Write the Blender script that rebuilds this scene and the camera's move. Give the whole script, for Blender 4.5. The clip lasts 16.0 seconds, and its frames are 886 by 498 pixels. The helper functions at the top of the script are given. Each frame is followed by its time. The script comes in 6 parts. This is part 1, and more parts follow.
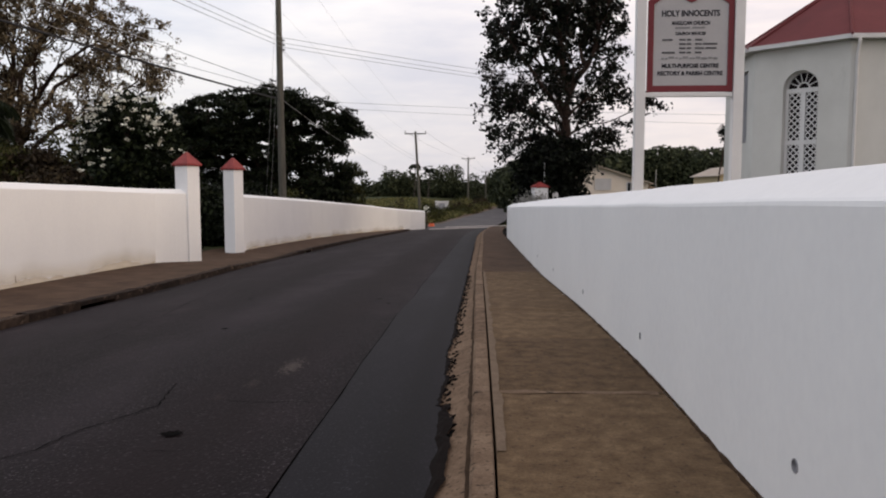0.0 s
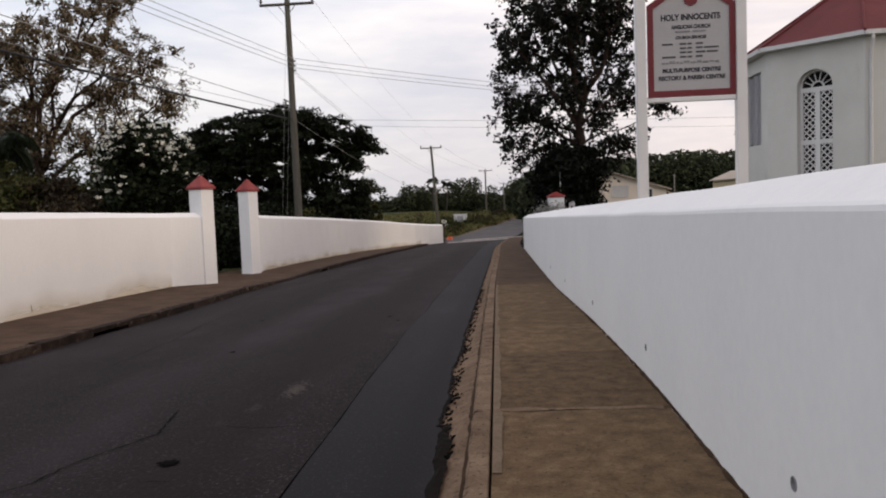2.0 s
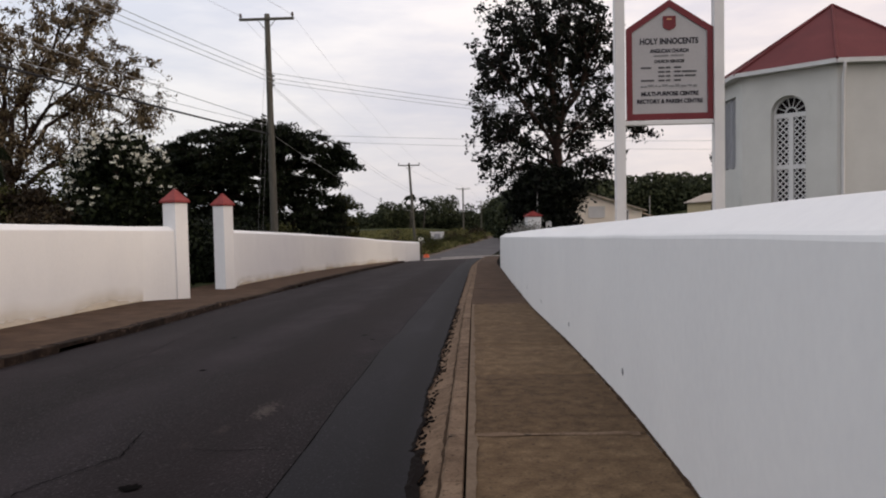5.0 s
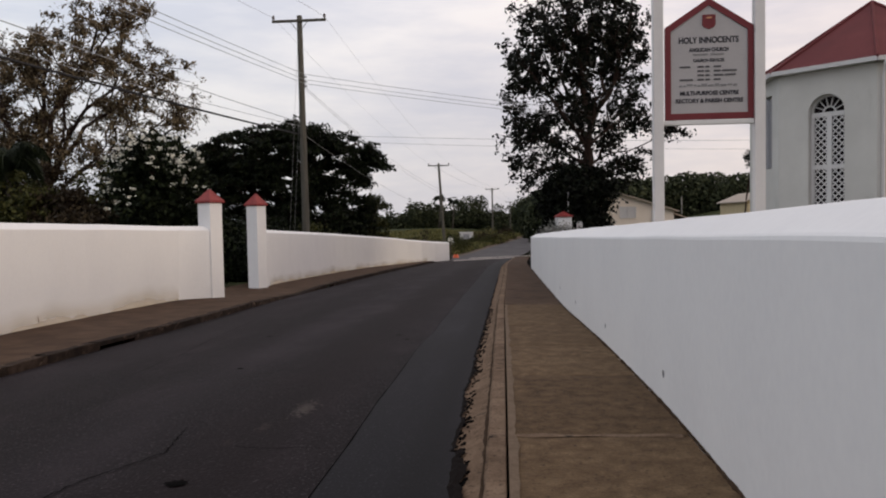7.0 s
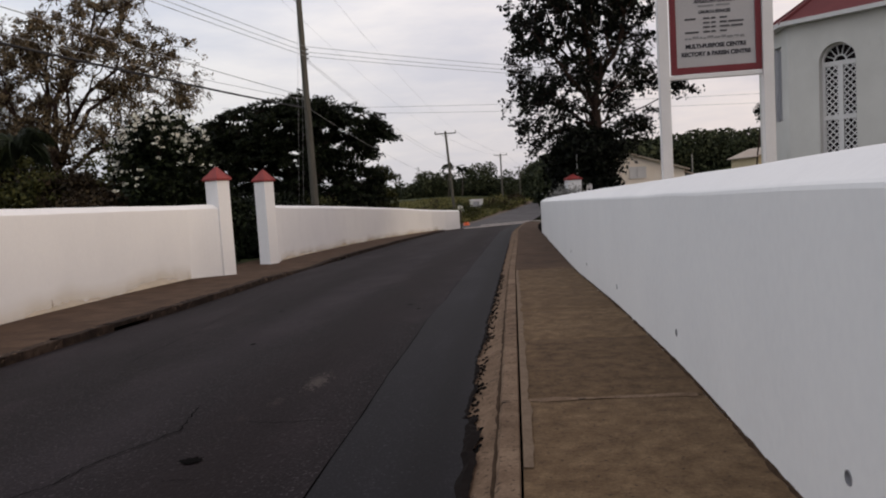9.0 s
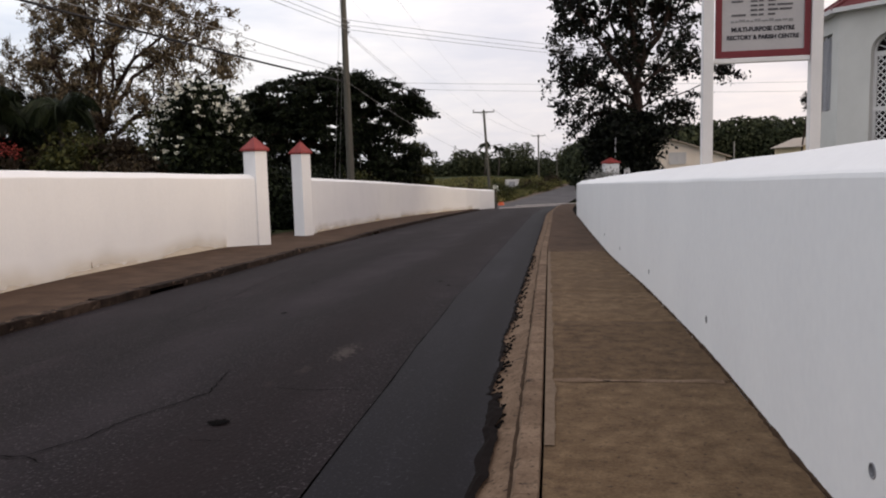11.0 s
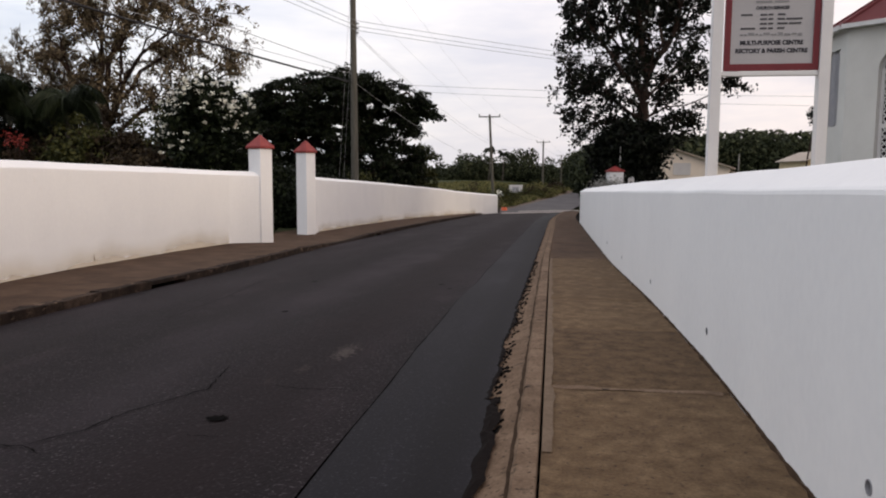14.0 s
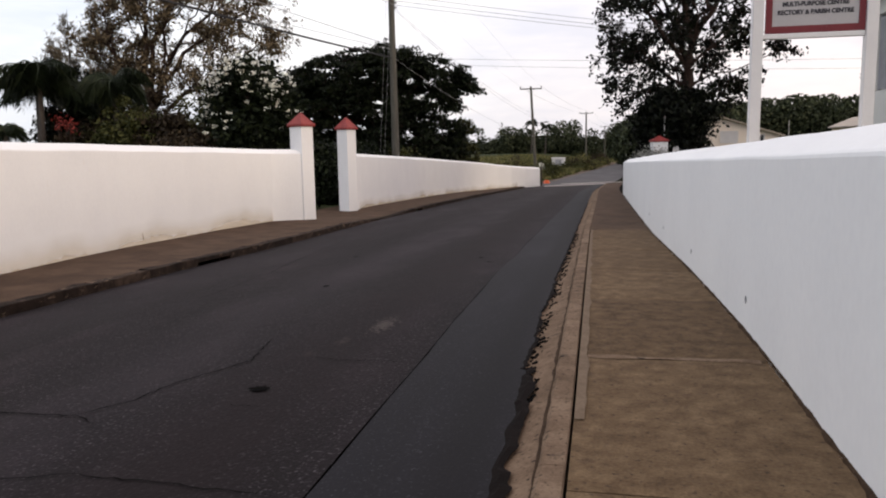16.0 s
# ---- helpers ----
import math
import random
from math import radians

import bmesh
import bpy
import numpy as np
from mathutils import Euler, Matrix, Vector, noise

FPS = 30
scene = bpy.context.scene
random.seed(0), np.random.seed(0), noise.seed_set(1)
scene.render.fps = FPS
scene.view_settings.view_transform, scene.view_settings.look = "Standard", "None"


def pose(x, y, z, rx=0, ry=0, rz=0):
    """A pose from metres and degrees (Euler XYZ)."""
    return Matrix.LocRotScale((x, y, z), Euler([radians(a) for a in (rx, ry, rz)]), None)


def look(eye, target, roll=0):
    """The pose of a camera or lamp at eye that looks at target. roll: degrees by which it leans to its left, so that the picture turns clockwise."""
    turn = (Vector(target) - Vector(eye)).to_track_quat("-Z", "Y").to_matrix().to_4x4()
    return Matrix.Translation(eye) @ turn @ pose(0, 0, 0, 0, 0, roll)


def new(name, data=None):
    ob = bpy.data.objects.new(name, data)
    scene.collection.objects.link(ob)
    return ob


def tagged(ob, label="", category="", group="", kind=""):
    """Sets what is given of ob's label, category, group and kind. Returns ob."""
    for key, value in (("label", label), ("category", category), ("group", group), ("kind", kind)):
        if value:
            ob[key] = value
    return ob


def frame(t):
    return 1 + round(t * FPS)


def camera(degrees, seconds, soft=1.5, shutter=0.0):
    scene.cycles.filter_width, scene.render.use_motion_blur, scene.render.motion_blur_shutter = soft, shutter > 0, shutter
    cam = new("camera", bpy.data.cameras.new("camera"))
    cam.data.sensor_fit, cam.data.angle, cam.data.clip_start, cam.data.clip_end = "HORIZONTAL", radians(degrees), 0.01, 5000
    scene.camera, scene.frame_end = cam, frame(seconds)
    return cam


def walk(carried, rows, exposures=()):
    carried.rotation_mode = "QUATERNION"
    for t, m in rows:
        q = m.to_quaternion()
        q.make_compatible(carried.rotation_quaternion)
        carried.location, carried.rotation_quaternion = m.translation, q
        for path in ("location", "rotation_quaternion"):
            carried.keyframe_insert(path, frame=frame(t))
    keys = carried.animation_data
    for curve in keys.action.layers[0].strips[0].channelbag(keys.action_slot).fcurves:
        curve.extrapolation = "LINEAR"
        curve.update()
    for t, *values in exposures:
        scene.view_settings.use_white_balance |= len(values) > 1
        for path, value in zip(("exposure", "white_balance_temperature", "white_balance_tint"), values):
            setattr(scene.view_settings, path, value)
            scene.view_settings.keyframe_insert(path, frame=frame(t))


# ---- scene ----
cam = camera(60.47, 16.0, soft=2.0)
PATH = [
    (0.0, pose(-0.072, -0.178, 1.488, 85.298, 0.018, 2.989)),
    (0.5, pose(-0.021, -0.130, 1.493, 85.700, 0.077, 2.190)),
    (1.0, pose(0.033, -0.103, 1.500, 85.859, 0.906, 2.874)),
    (1.5, pose(0.066, -0.086, 1.504, 85.994, 1.322, 3.064)),
    (2.0, pose(0.115, -0.074, 1.506, 86.315, 2.170, 4.418)),
    (2.5, pose(0.205, -0.033, 1.500, 86.262, 2.306, 4.054)),
    (3.0, pose(0.214, -0.024, 1.499, 85.470, 2.819, 5.210)),
    (3.5, pose(0.169, 0.009, 1.508, 86.405, 2.785, 4.230)),
    (4.0, pose(0.123, 0.018, 1.513, 87.010, 1.328, 2.991)),
    (6.3, pose(0.100, 0.024, 1.533, 87.774, 1.249, 2.541)),
    (6.5, pose(0.080, 0.018, 1.525, 87.569, 0.966, 3.375)),
    (7.0, pose(0.024, 0.004, 1.527, 87.636, 1.098, 4.865)),
    (7.5, pose(-0.044, 0.004, 1.520, 87.336, 0.831, 4.875)),
    (8.0, pose(-0.059, 0.019, 1.519, 86.519, 1.642, 5.417)),
    (8.5, pose(0.023, 0.078, 1.518, 86.227, 2.597, 4.953)),
    (9.0, pose(0.059, 0.083, 1.509, 85.300, 3.552, 5.574)),
    (9.5, pose(0.076, 0.086, 1.504, 84.249, 3.359, 7.753)),
    (9.7, pose(0.077, 0.065, 1.497, 83.901, 3.751, 9.030)),
    (11.8, pose(0.082, 0.079, 1.488, 84.063, 0.638, 7.628)),
    (12.0, pose(0.073, 0.064, 1.496, 84.229, 1.675, 7.144)),
    (12.5, pose(0.060, 0.038, 1.494, 83.987, 2.466, 9.031)),
    (13.0, pose(0.066, 0.047, 1.490, 83.561, 2.417, 10.053)),
    (13.5, pose(0.071, 0.048, 1.483, 83.505, -0.109, 9.375)),
    (14.0, pose(0.071, 0.060, 1.492, 84.052, -0.305, 8.602)),
    (14.5, pose(0.064, 0.067, 1.489, 83.668, 0.748, 8.387)),
    (15.0, pose(0.067, 0.071, 1.483, 83.000, 1.556, 7.926)),
    (15.5, pose(0.108, 0.060, 1.480, 82.661, 2.149, 9.077)),
    (16.0, pose(0.146, 0.029, 1.476, 82.179, 1.012, 11.743)),
]
walk(cam, PATH, [(0.0, 0.10), (3.0, 0.08), (4.0, 0.05), (6.5, -0.07), (7.0, -0.11), (8.0, -0.13), (8.5, -0.13), (9.0, -0.10), (9.5, 0.16), (12.0, 0.24), (12.5, 0.27), (13.0, 0.27), (14.0, 0.22), (15.0, 0.20), (15.5, 0.22), (16.0, 0.40)])

# ---- world, sun ----
world = bpy.data.worlds.new("world")
scene.world = world
world.use_nodes = True
wn, wl = world.node_tree.nodes, world.node_tree.links
wn.clear()


def wnode(kind, **sets):
    n = wn.new(kind)
    for k, v in sets.items():
        n.inputs[k].default_value = v
    return n


sky = wn.new("ShaderNodeTexSky")
sky.sky_type = "NISHITA"
sky.sun_disc = False
sky.sun_elevation = radians(4)
sky.sun_rotation = radians(104)
sky.dust_density = 3.0
coord = wn.new("ShaderNodeTexCoord")
split = wn.new("ShaderNodeSeparateXYZ")
wl.new(coord.outputs["Generated"], split.inputs[0])
# cloud deck: stretched noise, brighter towards the zenith
stretch = wn.new("ShaderNodeMapping")
stretch.inputs["Scale"].default_value = (1.6, 1.6, 7.0)
stretch.inputs["Location"].default_value = (0.4, 0.0, 0.3)
wl.new(coord.outputs["Generated"], stretch.inputs["Vector"])
puffs = wnode("ShaderNodeTexNoise", Scale=2.2, Detail=6.0, Roughness=0.55)
wl.new(stretch.outputs[0], puffs.inputs["Vector"])
ramp = wn.new("ShaderNodeValToRGB")
ramp.color_ramp.elements[0].position = 0.36
ramp.color_ramp.elements[0].color = (0.80, 0.79, 0.86, 1)
ramp.color_ramp.elements[1].position = 0.62
ramp.color_ramp.elements[1].color = (1.06, 1.00, 0.99, 1)
wl.new(puffs.outputs["Fac"], ramp.inputs["Fac"])
rise = wn.new("ShaderNodeMapRange")
rise.inputs["From Min"].default_value = 0.0
rise.inputs["From Max"].default_value = 0.30
rise.inputs["To Min"].default_value = 0.86
rise.inputs["To Max"].default_value = 1.16
wl.new(split.outputs["Z"], rise.inputs["Value"])
deck = wn.new("ShaderNodeVectorMath")
deck.operation = "SCALE"
wl.new(ramp.outputs["Color"], deck.inputs[0])
wl.new(rise.outputs["Result"], deck.inputs["Scale"])
side = wn.new("ShaderNodeMapRange")
side.inputs["From Min"].default_value = -0.6
side.inputs["From Max"].default_value = 0.6
wl.new(split.outputs["X"], side.inputs["Value"])
glow = wn.new("ShaderNodeMix")
glow.data_type = "RGBA"
glow.inputs["A"].default_value = (0.935, 1.0, 1.045, 1)
glow.inputs["B"].default_value = (1.09, 0.99, 0.95, 1)
wl.new(side.outputs["Result"], glow.inputs["Factor"])
tint = wn.new("ShaderNodeVectorMath")
tint.operation = "MULTIPLY"
wl.new(deck.outputs[0], tint.inputs[0])
wl.new(glow.outputs["Result"], tint.inputs[1])
dim = wn.new("ShaderNodeVectorMath")
dim.operation = "SCALE"
dim.inputs["Scale"].default_value = 0.10
wl.new(sky.outputs["Color"], dim.inputs[0])
blend = wn.new("ShaderNodeMix")
blend.data_type = "RGBA"
blend.inputs["Factor"].default_value = 0.85
wl.new(dim.outputs[0], blend.inputs["A"])
wl.new(tint.outputs[0], blend.inputs["B"])
back = wnode("ShaderNodeBackground", Strength=1.0)
wl.new(blend.outputs["Result"], back.inputs["Color"])
wout = wn.new("ShaderNodeOutputWorld")
wl.new(back.outputs[0], wout.inputs["Surface"])

sun = new("sun", bpy.data.lights.new("sun", "SUN"))
sun.data.energy = 1.3
sun.data.angle = radians(40)
sun.data.color = (1.0, 0.83, 0.60)
sun.matrix_world = look((60, -15, 3.3), (0, 0, 0))

# ---- materials ----


def shade(name, colours, rough=0.8, scale=4.0, fine=60.0, bump=0.3, bump_size=0.01, metal=0.0, island=0.0,
          stretch=(1, 1, 1), spots=None, specks=None, obj_random=0.0, spec=0.3, bands=(), worn=()):
    """A procedural surface: two scales of noise between colours, relief, optional spots of another colour."""
    m = bpy.data.materials.new(name)
    m.use_nodes = True
    n, l = m.node_tree.nodes, m.node_tree.links
    p = n["Principled BSDF"]
    p.inputs["Roughness"].default_value = rough
    p.inputs["Metallic"].default_value = metal
    p.inputs["Specular IOR Level"].default_value = spec
    tc = n.new("ShaderNodeTexCoord")
    mp = n.new("ShaderNodeMapping")
    mp.inputs["Scale"].default_value = stretch
    l.new(tc.outputs["Object"], mp.inputs["Vector"])
    big = n.new("ShaderNodeTexNoise")
    big.inputs["Scale"].default_value = scale
    big.inputs["Detail"].default_value = 5.0
    big.inputs["Roughness"].default_value = 0.6
    l.new(mp.outputs[0], big.inputs["Vector"])
    small = n.new("ShaderNodeTexNoise")
    small.inputs["Scale"].default_value = fine
    small.inputs["Detail"].default_value = 3.0
    l.new(mp.outputs[0], small.inputs["Vector"])
    add = n.new("ShaderNodeMath")
    add.operation = "MULTIPLY_ADD"
    add.inputs[1].default_value = 0.35
    l.new(small.outputs["Fac"], add.inputs[0])
    sc = n.new("ShaderNodeMath")
    sc.operation = "MULTIPLY"
    sc.inputs[1].default_value = 0.65
    l.new(big.outputs["Fac"], sc.inputs[0])
    l.new(sc.outputs[0], add.inputs[2])
    fac = add.outputs[0]
    if island or obj_random:
        src = n.new("ShaderNodeNewGeometry").outputs["Random Per Island"] if island else n.new("ShaderNodeObjectInfo").outputs["Random"]
        r = n.new("ShaderNodeMath")
        r.operation = "MULTIPLY_ADD"
        r.inputs[1].default_value = island or obj_random
        l.new(src, r.inputs[0])
        off = n.new("ShaderNodeMath")
        off.operation = "SUBTRACT"
        off.inputs[1].default_value = (island or obj_random) / 2
        l.new(fac, off.inputs[0])
        l.new(off.outputs[0], r.inputs[2])
        fac = r.outputs[0]
    cr = n.new("ShaderNodeValToRGB")
    while len(cr.color_ramp.elements) < len(colours):
        cr.color_ramp.elements.new(0.5)
    for i, c in enumerate(colours):
        cr.color_ramp.elements[i].position = 0.3 + 0.4 * i / max(1, len(colours) - 1)
        cr.color_ramp.elements[i].color = (*c, 1)
    l.new(fac, cr.inputs["Fac"])
    colour = cr.outputs["Color"]
    if spots:
        sp_colour, sp_scale, lo, hi, sp_stretch = spots
        mp2 = n.new("ShaderNodeMapping")
        mp2.inputs["Scale"].default_value = sp_stretch
        l.new(tc.outputs["Object"], mp2.inputs["Vector"])
        sp = n.new("ShaderNodeTexNoise")
        sp.inputs["Scale"].default_value = sp_scale
        sp.inputs["Detail"].default_value = 6.0
        sp.inputs["Roughness"].default_value = 0.65
        l.new(mp2.outputs[0], sp.inputs["Vector"])
        mr = n.new("ShaderNodeMapRange")
        mr.inputs["From Min"].default_value = lo
        mr.inputs["From Max"].default_value = hi
        l.new(sp.outputs["Fac"], mr.inputs["Value"])
        mx = n.new("ShaderNodeMix")
        mx.data_type = "RGBA"
        l.new(mr.outputs["Result"], mx.inputs["Factor"])
        l.new(colour, mx.inputs["A"])
        mx.inputs["B"].default_value = (*sp_colour, 1)
        colour = mx.outputs["Result"]
    if specks:
        sp_colour, sp_scale, lo, hi = specks
        sp = n.new("ShaderNodeTexNoise")
        sp.inputs["Scale"].default_value = sp_scale
        sp.inputs["Detail"].default_value = 2.0
        l.new(tc.outputs["Object"], sp.inputs["Vector"])
        mr = n.new("ShaderNodeMapRange")
        mr.inputs["From Min"].default_value = lo
        mr.inputs["From Max"].default_value = hi
        l.new(sp.outputs["Fac"], mr.inputs["Value"])
        mx = n.new("ShaderNodeMix")
        mx.data_type = "RGBA"
        l.new(mr.outputs["Result"], mx.inputs["Factor"])
        l.new(colour, mx.inputs["A"])
        mx.inputs["B"].default_value = (*sp_colour, 1)
        colour = mx.outputs["Result"]
    for b_colour, centre, half, amount in bands:
        # a stained or polished track along the road, its edges broken by noise
        ax = n.new("ShaderNodeSeparateXYZ")
        l.new(tc.outputs["Object"], ax.inputs[0])
        off = n.new("ShaderNodeMath")
        off.operation = "SUBTRACT"
        l.new(ax.outputs["X"], off.inputs[0])
        off.inputs[1].default_value = centre
        dist = n.new("ShaderNodeMath")
        dist.operation = "ABSOLUTE"
        l.new(off.outputs[0], dist.inputs[0])
        mr = n.new("ShaderNodeMapRange")
        mr.interpolation_type = "SMOOTHSTEP"
        mr.inputs["From Min"].default_value = half
        mr.inputs["From Max"].default_value = half * 0.1
        mr.inputs["To Max"].default_value = amount * 2
        l.new(dist.outputs[0], mr.inputs["Value"])
        br = n.new("ShaderNodeMath")
        br.operation = "MULTIPLY"
        l.new(mr.outputs["Result"], br.inputs[0])
        l.new(big.outputs["Fac"], br.inputs[1])
        mx = n.new("ShaderNodeMix")
        mx.data_type = "RGBA"
        l.new(br.outputs[0], mx.inputs["Factor"])
        l.new(colour, mx.inputs["A"])
        mx.inputs["B"].default_value = (*b_colour, 1)
        colour = mx.outputs["Result"]
    for w_colour, cx, cy, rx, ry in worn:
        # bare aggregate showing through in a ragged patch
        mp3 = n.new("ShaderNodeMapping")
        mp3.inputs["Location"].default_value = (-cx / rx, -cy / ry, 0)
        mp3.inputs["Scale"].default_value = (1 / rx, 1 / ry, 0)
        l.new(tc.outputs["Object"], mp3.inputs["Vector"])
        far = n.new("ShaderNodeVectorMath")
        far.operation = "LENGTH"
        l.new(mp3.outputs[0], far.inputs[0])
        rag = n.new("ShaderNodeTexNoise")
        rag.inputs["Scale"].default_value = 24.0
        rag.inputs["Detail"].default_value = 4.0
        l.new(tc.outputs["Object"], rag.inputs["Vector"])
        tot = n.new("ShaderNodeMath")
        tot.operation = "MULTIPLY_ADD"
        tot.inputs[1].default_value = 3.4
        l.new(rag.outputs["Fac"], tot.inputs[0])
        neg = n.new("ShaderNodeMath")
        neg.operation = "MULTIPLY"
        neg.inputs[1].default_value = -1.0
        l.new(far.outputs["Value"], neg.inputs[0])
        l.new(neg.outputs[0], tot.inputs[2])
        mr = n.new("ShaderNodeMapRange")
        mr.inputs["From Min"].default_value = 0.95
        mr.inputs["From Max"].default_value = 1.35
        mr.inputs["To Max"].default_value = 0.85
        l.new(tot.outputs[0], mr.inputs["Value"])
        mx = n.new("ShaderNodeMix")
        mx.data_type = "RGBA"
        l.new(mr.outputs["Result"], mx.inputs["Factor"])
        l.new(colour, mx.inputs["A"])
        mx.inputs["B"].default_value = (*w_colour, 1)
        colour = mx.outputs["Result"]
    l.new(colour, p.inputs["Base Color"])
    if bump:
        b = n.new("ShaderNodeBump")
        b.inputs["Strength"].default_value = bump
        b.inputs["Distance"].default_value = bump_size
        l.new(fac, b.inputs["Height"])
        l.new(b.outputs["Normal"], p.inputs["Normal"])
    return m


WHITE = shade("white_wall_paint", [(0.685, 0.688, 0.702), (0.725, 0.727, 0.738), (0.758, 0.760, 0.766)], 0.75, 0.7, 18, 0.10, 0.005,
              stretch=(1, 1, 0.8), spots=((0.62, 0.57, 0.50), 1.6, 0.66, 0.90, (1, 1, 0.6)))
ASPHALT = shade("old_asphalt", [(0.0042, 0.0027, 0.0032), (0.0120, 0.0084, 0.0100), (0.0340, 0.0252, 0.0290)], 0.85, 1.3, 42, 1.0, 0.014, spec=0.12,
                specks=((0.060, 0.052, 0.056), 46, 0.58, 0.74), stretch=(1, 0.5, 1), spots=((0.0070, 0.0046, 0.0052), 0.9, 0.44, 0.66, (1.3, 0.12, 1)),
                bands=(((0.0085, 0.0046, 0.0050), -2.05, 0.80, 0.62), ((0.028, 0.0225, 0.0265), -3.35, 0.85, 0.32), ((0.026, 0.021, 0.025), -5.6, 0.8, 0.28)),
                worn=(((0.058, 0.047, 0.043), -1.86, 6.80, 0.13, 0.40), ((0.026, 0.019, 0.018), -2.05, 6.15, 0.07, 0.20), ((0.020, 0.014, 0.0135), -2.2, 5.75, 0.06, 0.14)))
PATCH = shade("new_asphalt", [(0.0056, 0.0050, 0.0066), (0.0106, 0.0094, 0.0124), (0.0215, 0.0190, 0.0240)], 0.80, 0.9, 64, 0.6, 0.008, spec=0.15,
              specks=((0.036, 0.035, 0.040), 52, 0.60, 0.76), stretch=(1, 0.35, 1), spots=((0.0080, 0.0070, 0.0084), 0.6, 0.45, 0.70, (2.0, 0.14, 1)),
              bands=(((0.006, 0.005, 0.006), -0.55, 0.22, 0.6),))
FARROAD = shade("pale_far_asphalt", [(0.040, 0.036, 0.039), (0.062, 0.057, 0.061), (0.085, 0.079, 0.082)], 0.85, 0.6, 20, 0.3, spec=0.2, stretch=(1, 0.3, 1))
TAR = shade("dark_tar", [(0.0028, 0.0026, 0.0026), (0.006, 0.0056, 0.0056)], 1.0, 6, 60, 0.2, spec=0.02)
DUST = shade("pale_road_dust", [(0.20, 0.178, 0.165), (0.34, 0.305, 0.28), (0.44, 0.40, 0.37)], 0.95, 2, 20, 0.2, spec=0.05)
EDGE = shade("brown_black_tar", [(0.0050, 0.0038, 0.0036), (0.013, 0.0098, 0.0090)], 0.95, 6, 60, 0.6, spec=0.05)
CONCRETE = shade("brown_concrete", [(0.0555, 0.0340, 0.0185), (0.1085, 0.0695, 0.0385), (0.1850, 0.1250, 0.0720)], 0.95, 6.5, 60, 0.9, 0.014, spec=0.15,
                 obj_random=0.12, spots=((0.040, 0.024, 0.017), 5.0, 0.56, 0.86, (0.9, 0.9, 1)), specks=((0.045, 0.03, 0.02), 30, 0.59, 0.74))
KERB = shade("kerb_concrete", [(0.0771, 0.0495, 0.0317), (0.1439, 0.0970, 0.0653), (0.2056, 0.1444, 0.0999)], 0.95, 5, 50, 0.8, 0.012, obj_random=0.12, spec=0.12,
             spots=((0.022, 0.018, 0.016), 6.0, 0.60, 0.70, (1, 1, 1)), specks=((0.04, 0.028, 0.02), 30, 0.62, 0.70))
KERBDARK = shade("dirty_kerb_concrete", [(0.0075, 0.0050, 0.0042), (0.020, 0.0135, 0.0105), (0.060, 0.042, 0.032)], 0.95, 5, 60, 0.9, 0.014, obj_random=0.15, spec=0.12,
                 spots=((0.14, 0.098, 0.072), 6.0, 0.58, 0.66, (1, 0.6, 1.4)))
MORTAR = shade("pale_mortar", [(0.11, 0.078, 0.054), (0.185, 0.135, 0.096)], 0.95, 8, 60, 0.6, spec=0.1)
LEFTPAVE = shade("dark_footpath_concrete", [(0.0323, 0.0185, 0.0112), (0.0627, 0.0378, 0.0241), (0.1029, 0.0660, 0.0439)], 0.95, 1.8, 60, 0.7, spec=0.15)
EARTH = shade("grassy_earth", [(0.0140, 0.0182, 0.0070), (0.0315, 0.0406, 0.0140), (0.0595, 0.0595, 0.0280)], 0.95, 0.5, 9, 0.6, 0.05, spec=0.1)
DIRT = shade("bare_dirt", [(0.07, 0.050, 0.038), (0.13, 0.098, 0.075)], 0.95, 1.2, 20, 0.5, 0.03)
RED = shade("red_cap_paint", [(0.13, 0.018, 0.018), (0.21, 0.032, 0.030), (0.27, 0.048, 0.042)], 0.6, 5, 60, 0.2)
ROOF = shade("red_sheet_roof", [(0.080, 0.0140, 0.0165), (0.108, 0.0190, 0.0215), (0.138, 0.0280, 0.0300)], 0.8, 0.8, 30, 0.15, stretch=(1, 1, 1))
CHURCH = shade("church_render", [(0.46, 0.455, 0.438), (0.515, 0.51, 0.492), (0.57, 0.565, 0.545)], 0.85, 0.8, 40, 0.25, 0.006,
               spots=((0.37, 0.37, 0.34), 1.2, 0.60, 0.85, (1, 1, 0.3)))
TRIM = shade("white_gloss_paint", [(0.56, 0.55, 0.56), (0.64, 0.63, 0.63)], 0.45, 3, 50, 0.1)
SHUTTER = shade("grey_shutter_paint", [(0.2500, 0.2500, 0.2750), (0.3750, 0.3750, 0.4000)], 0.6, 4, 40, 0.2)
DARK = shade("dark_interior", [(0.008, 0.006, 0.008), (0.02, 0.014, 0.016)], 0.8, 3, 30, 0.0, spec=0.05)
BOARD = shade("sign_board_paint", [(0.33, 0.325, 0.335), (0.38, 0.37, 0.38)], 0.5, 2.5, 40, 0.05)
SIGNRED = shade("sign_red_paint", [(0.115, 0.014, 0.020), (0.15, 0.021, 0.028)], 0.5, 3, 40, 0.05)
INK = shade("black_lettering", [(0.010, 0.010, 0.016), (0.022, 0.02, 0.03)], 0.5, 5, 50, 0.0)
SMALLINK = shade("small_grey_lettering", [(0.05, 0.05, 0.058), (0.08, 0.078, 0.088)], 0.6, 5, 50, 0.0)
FADED = shade("faded_grey_lettering", [(0.16, 0.16, 0.17), (0.24, 0.24, 0.25)], 0.6, 5, 50, 0.0)
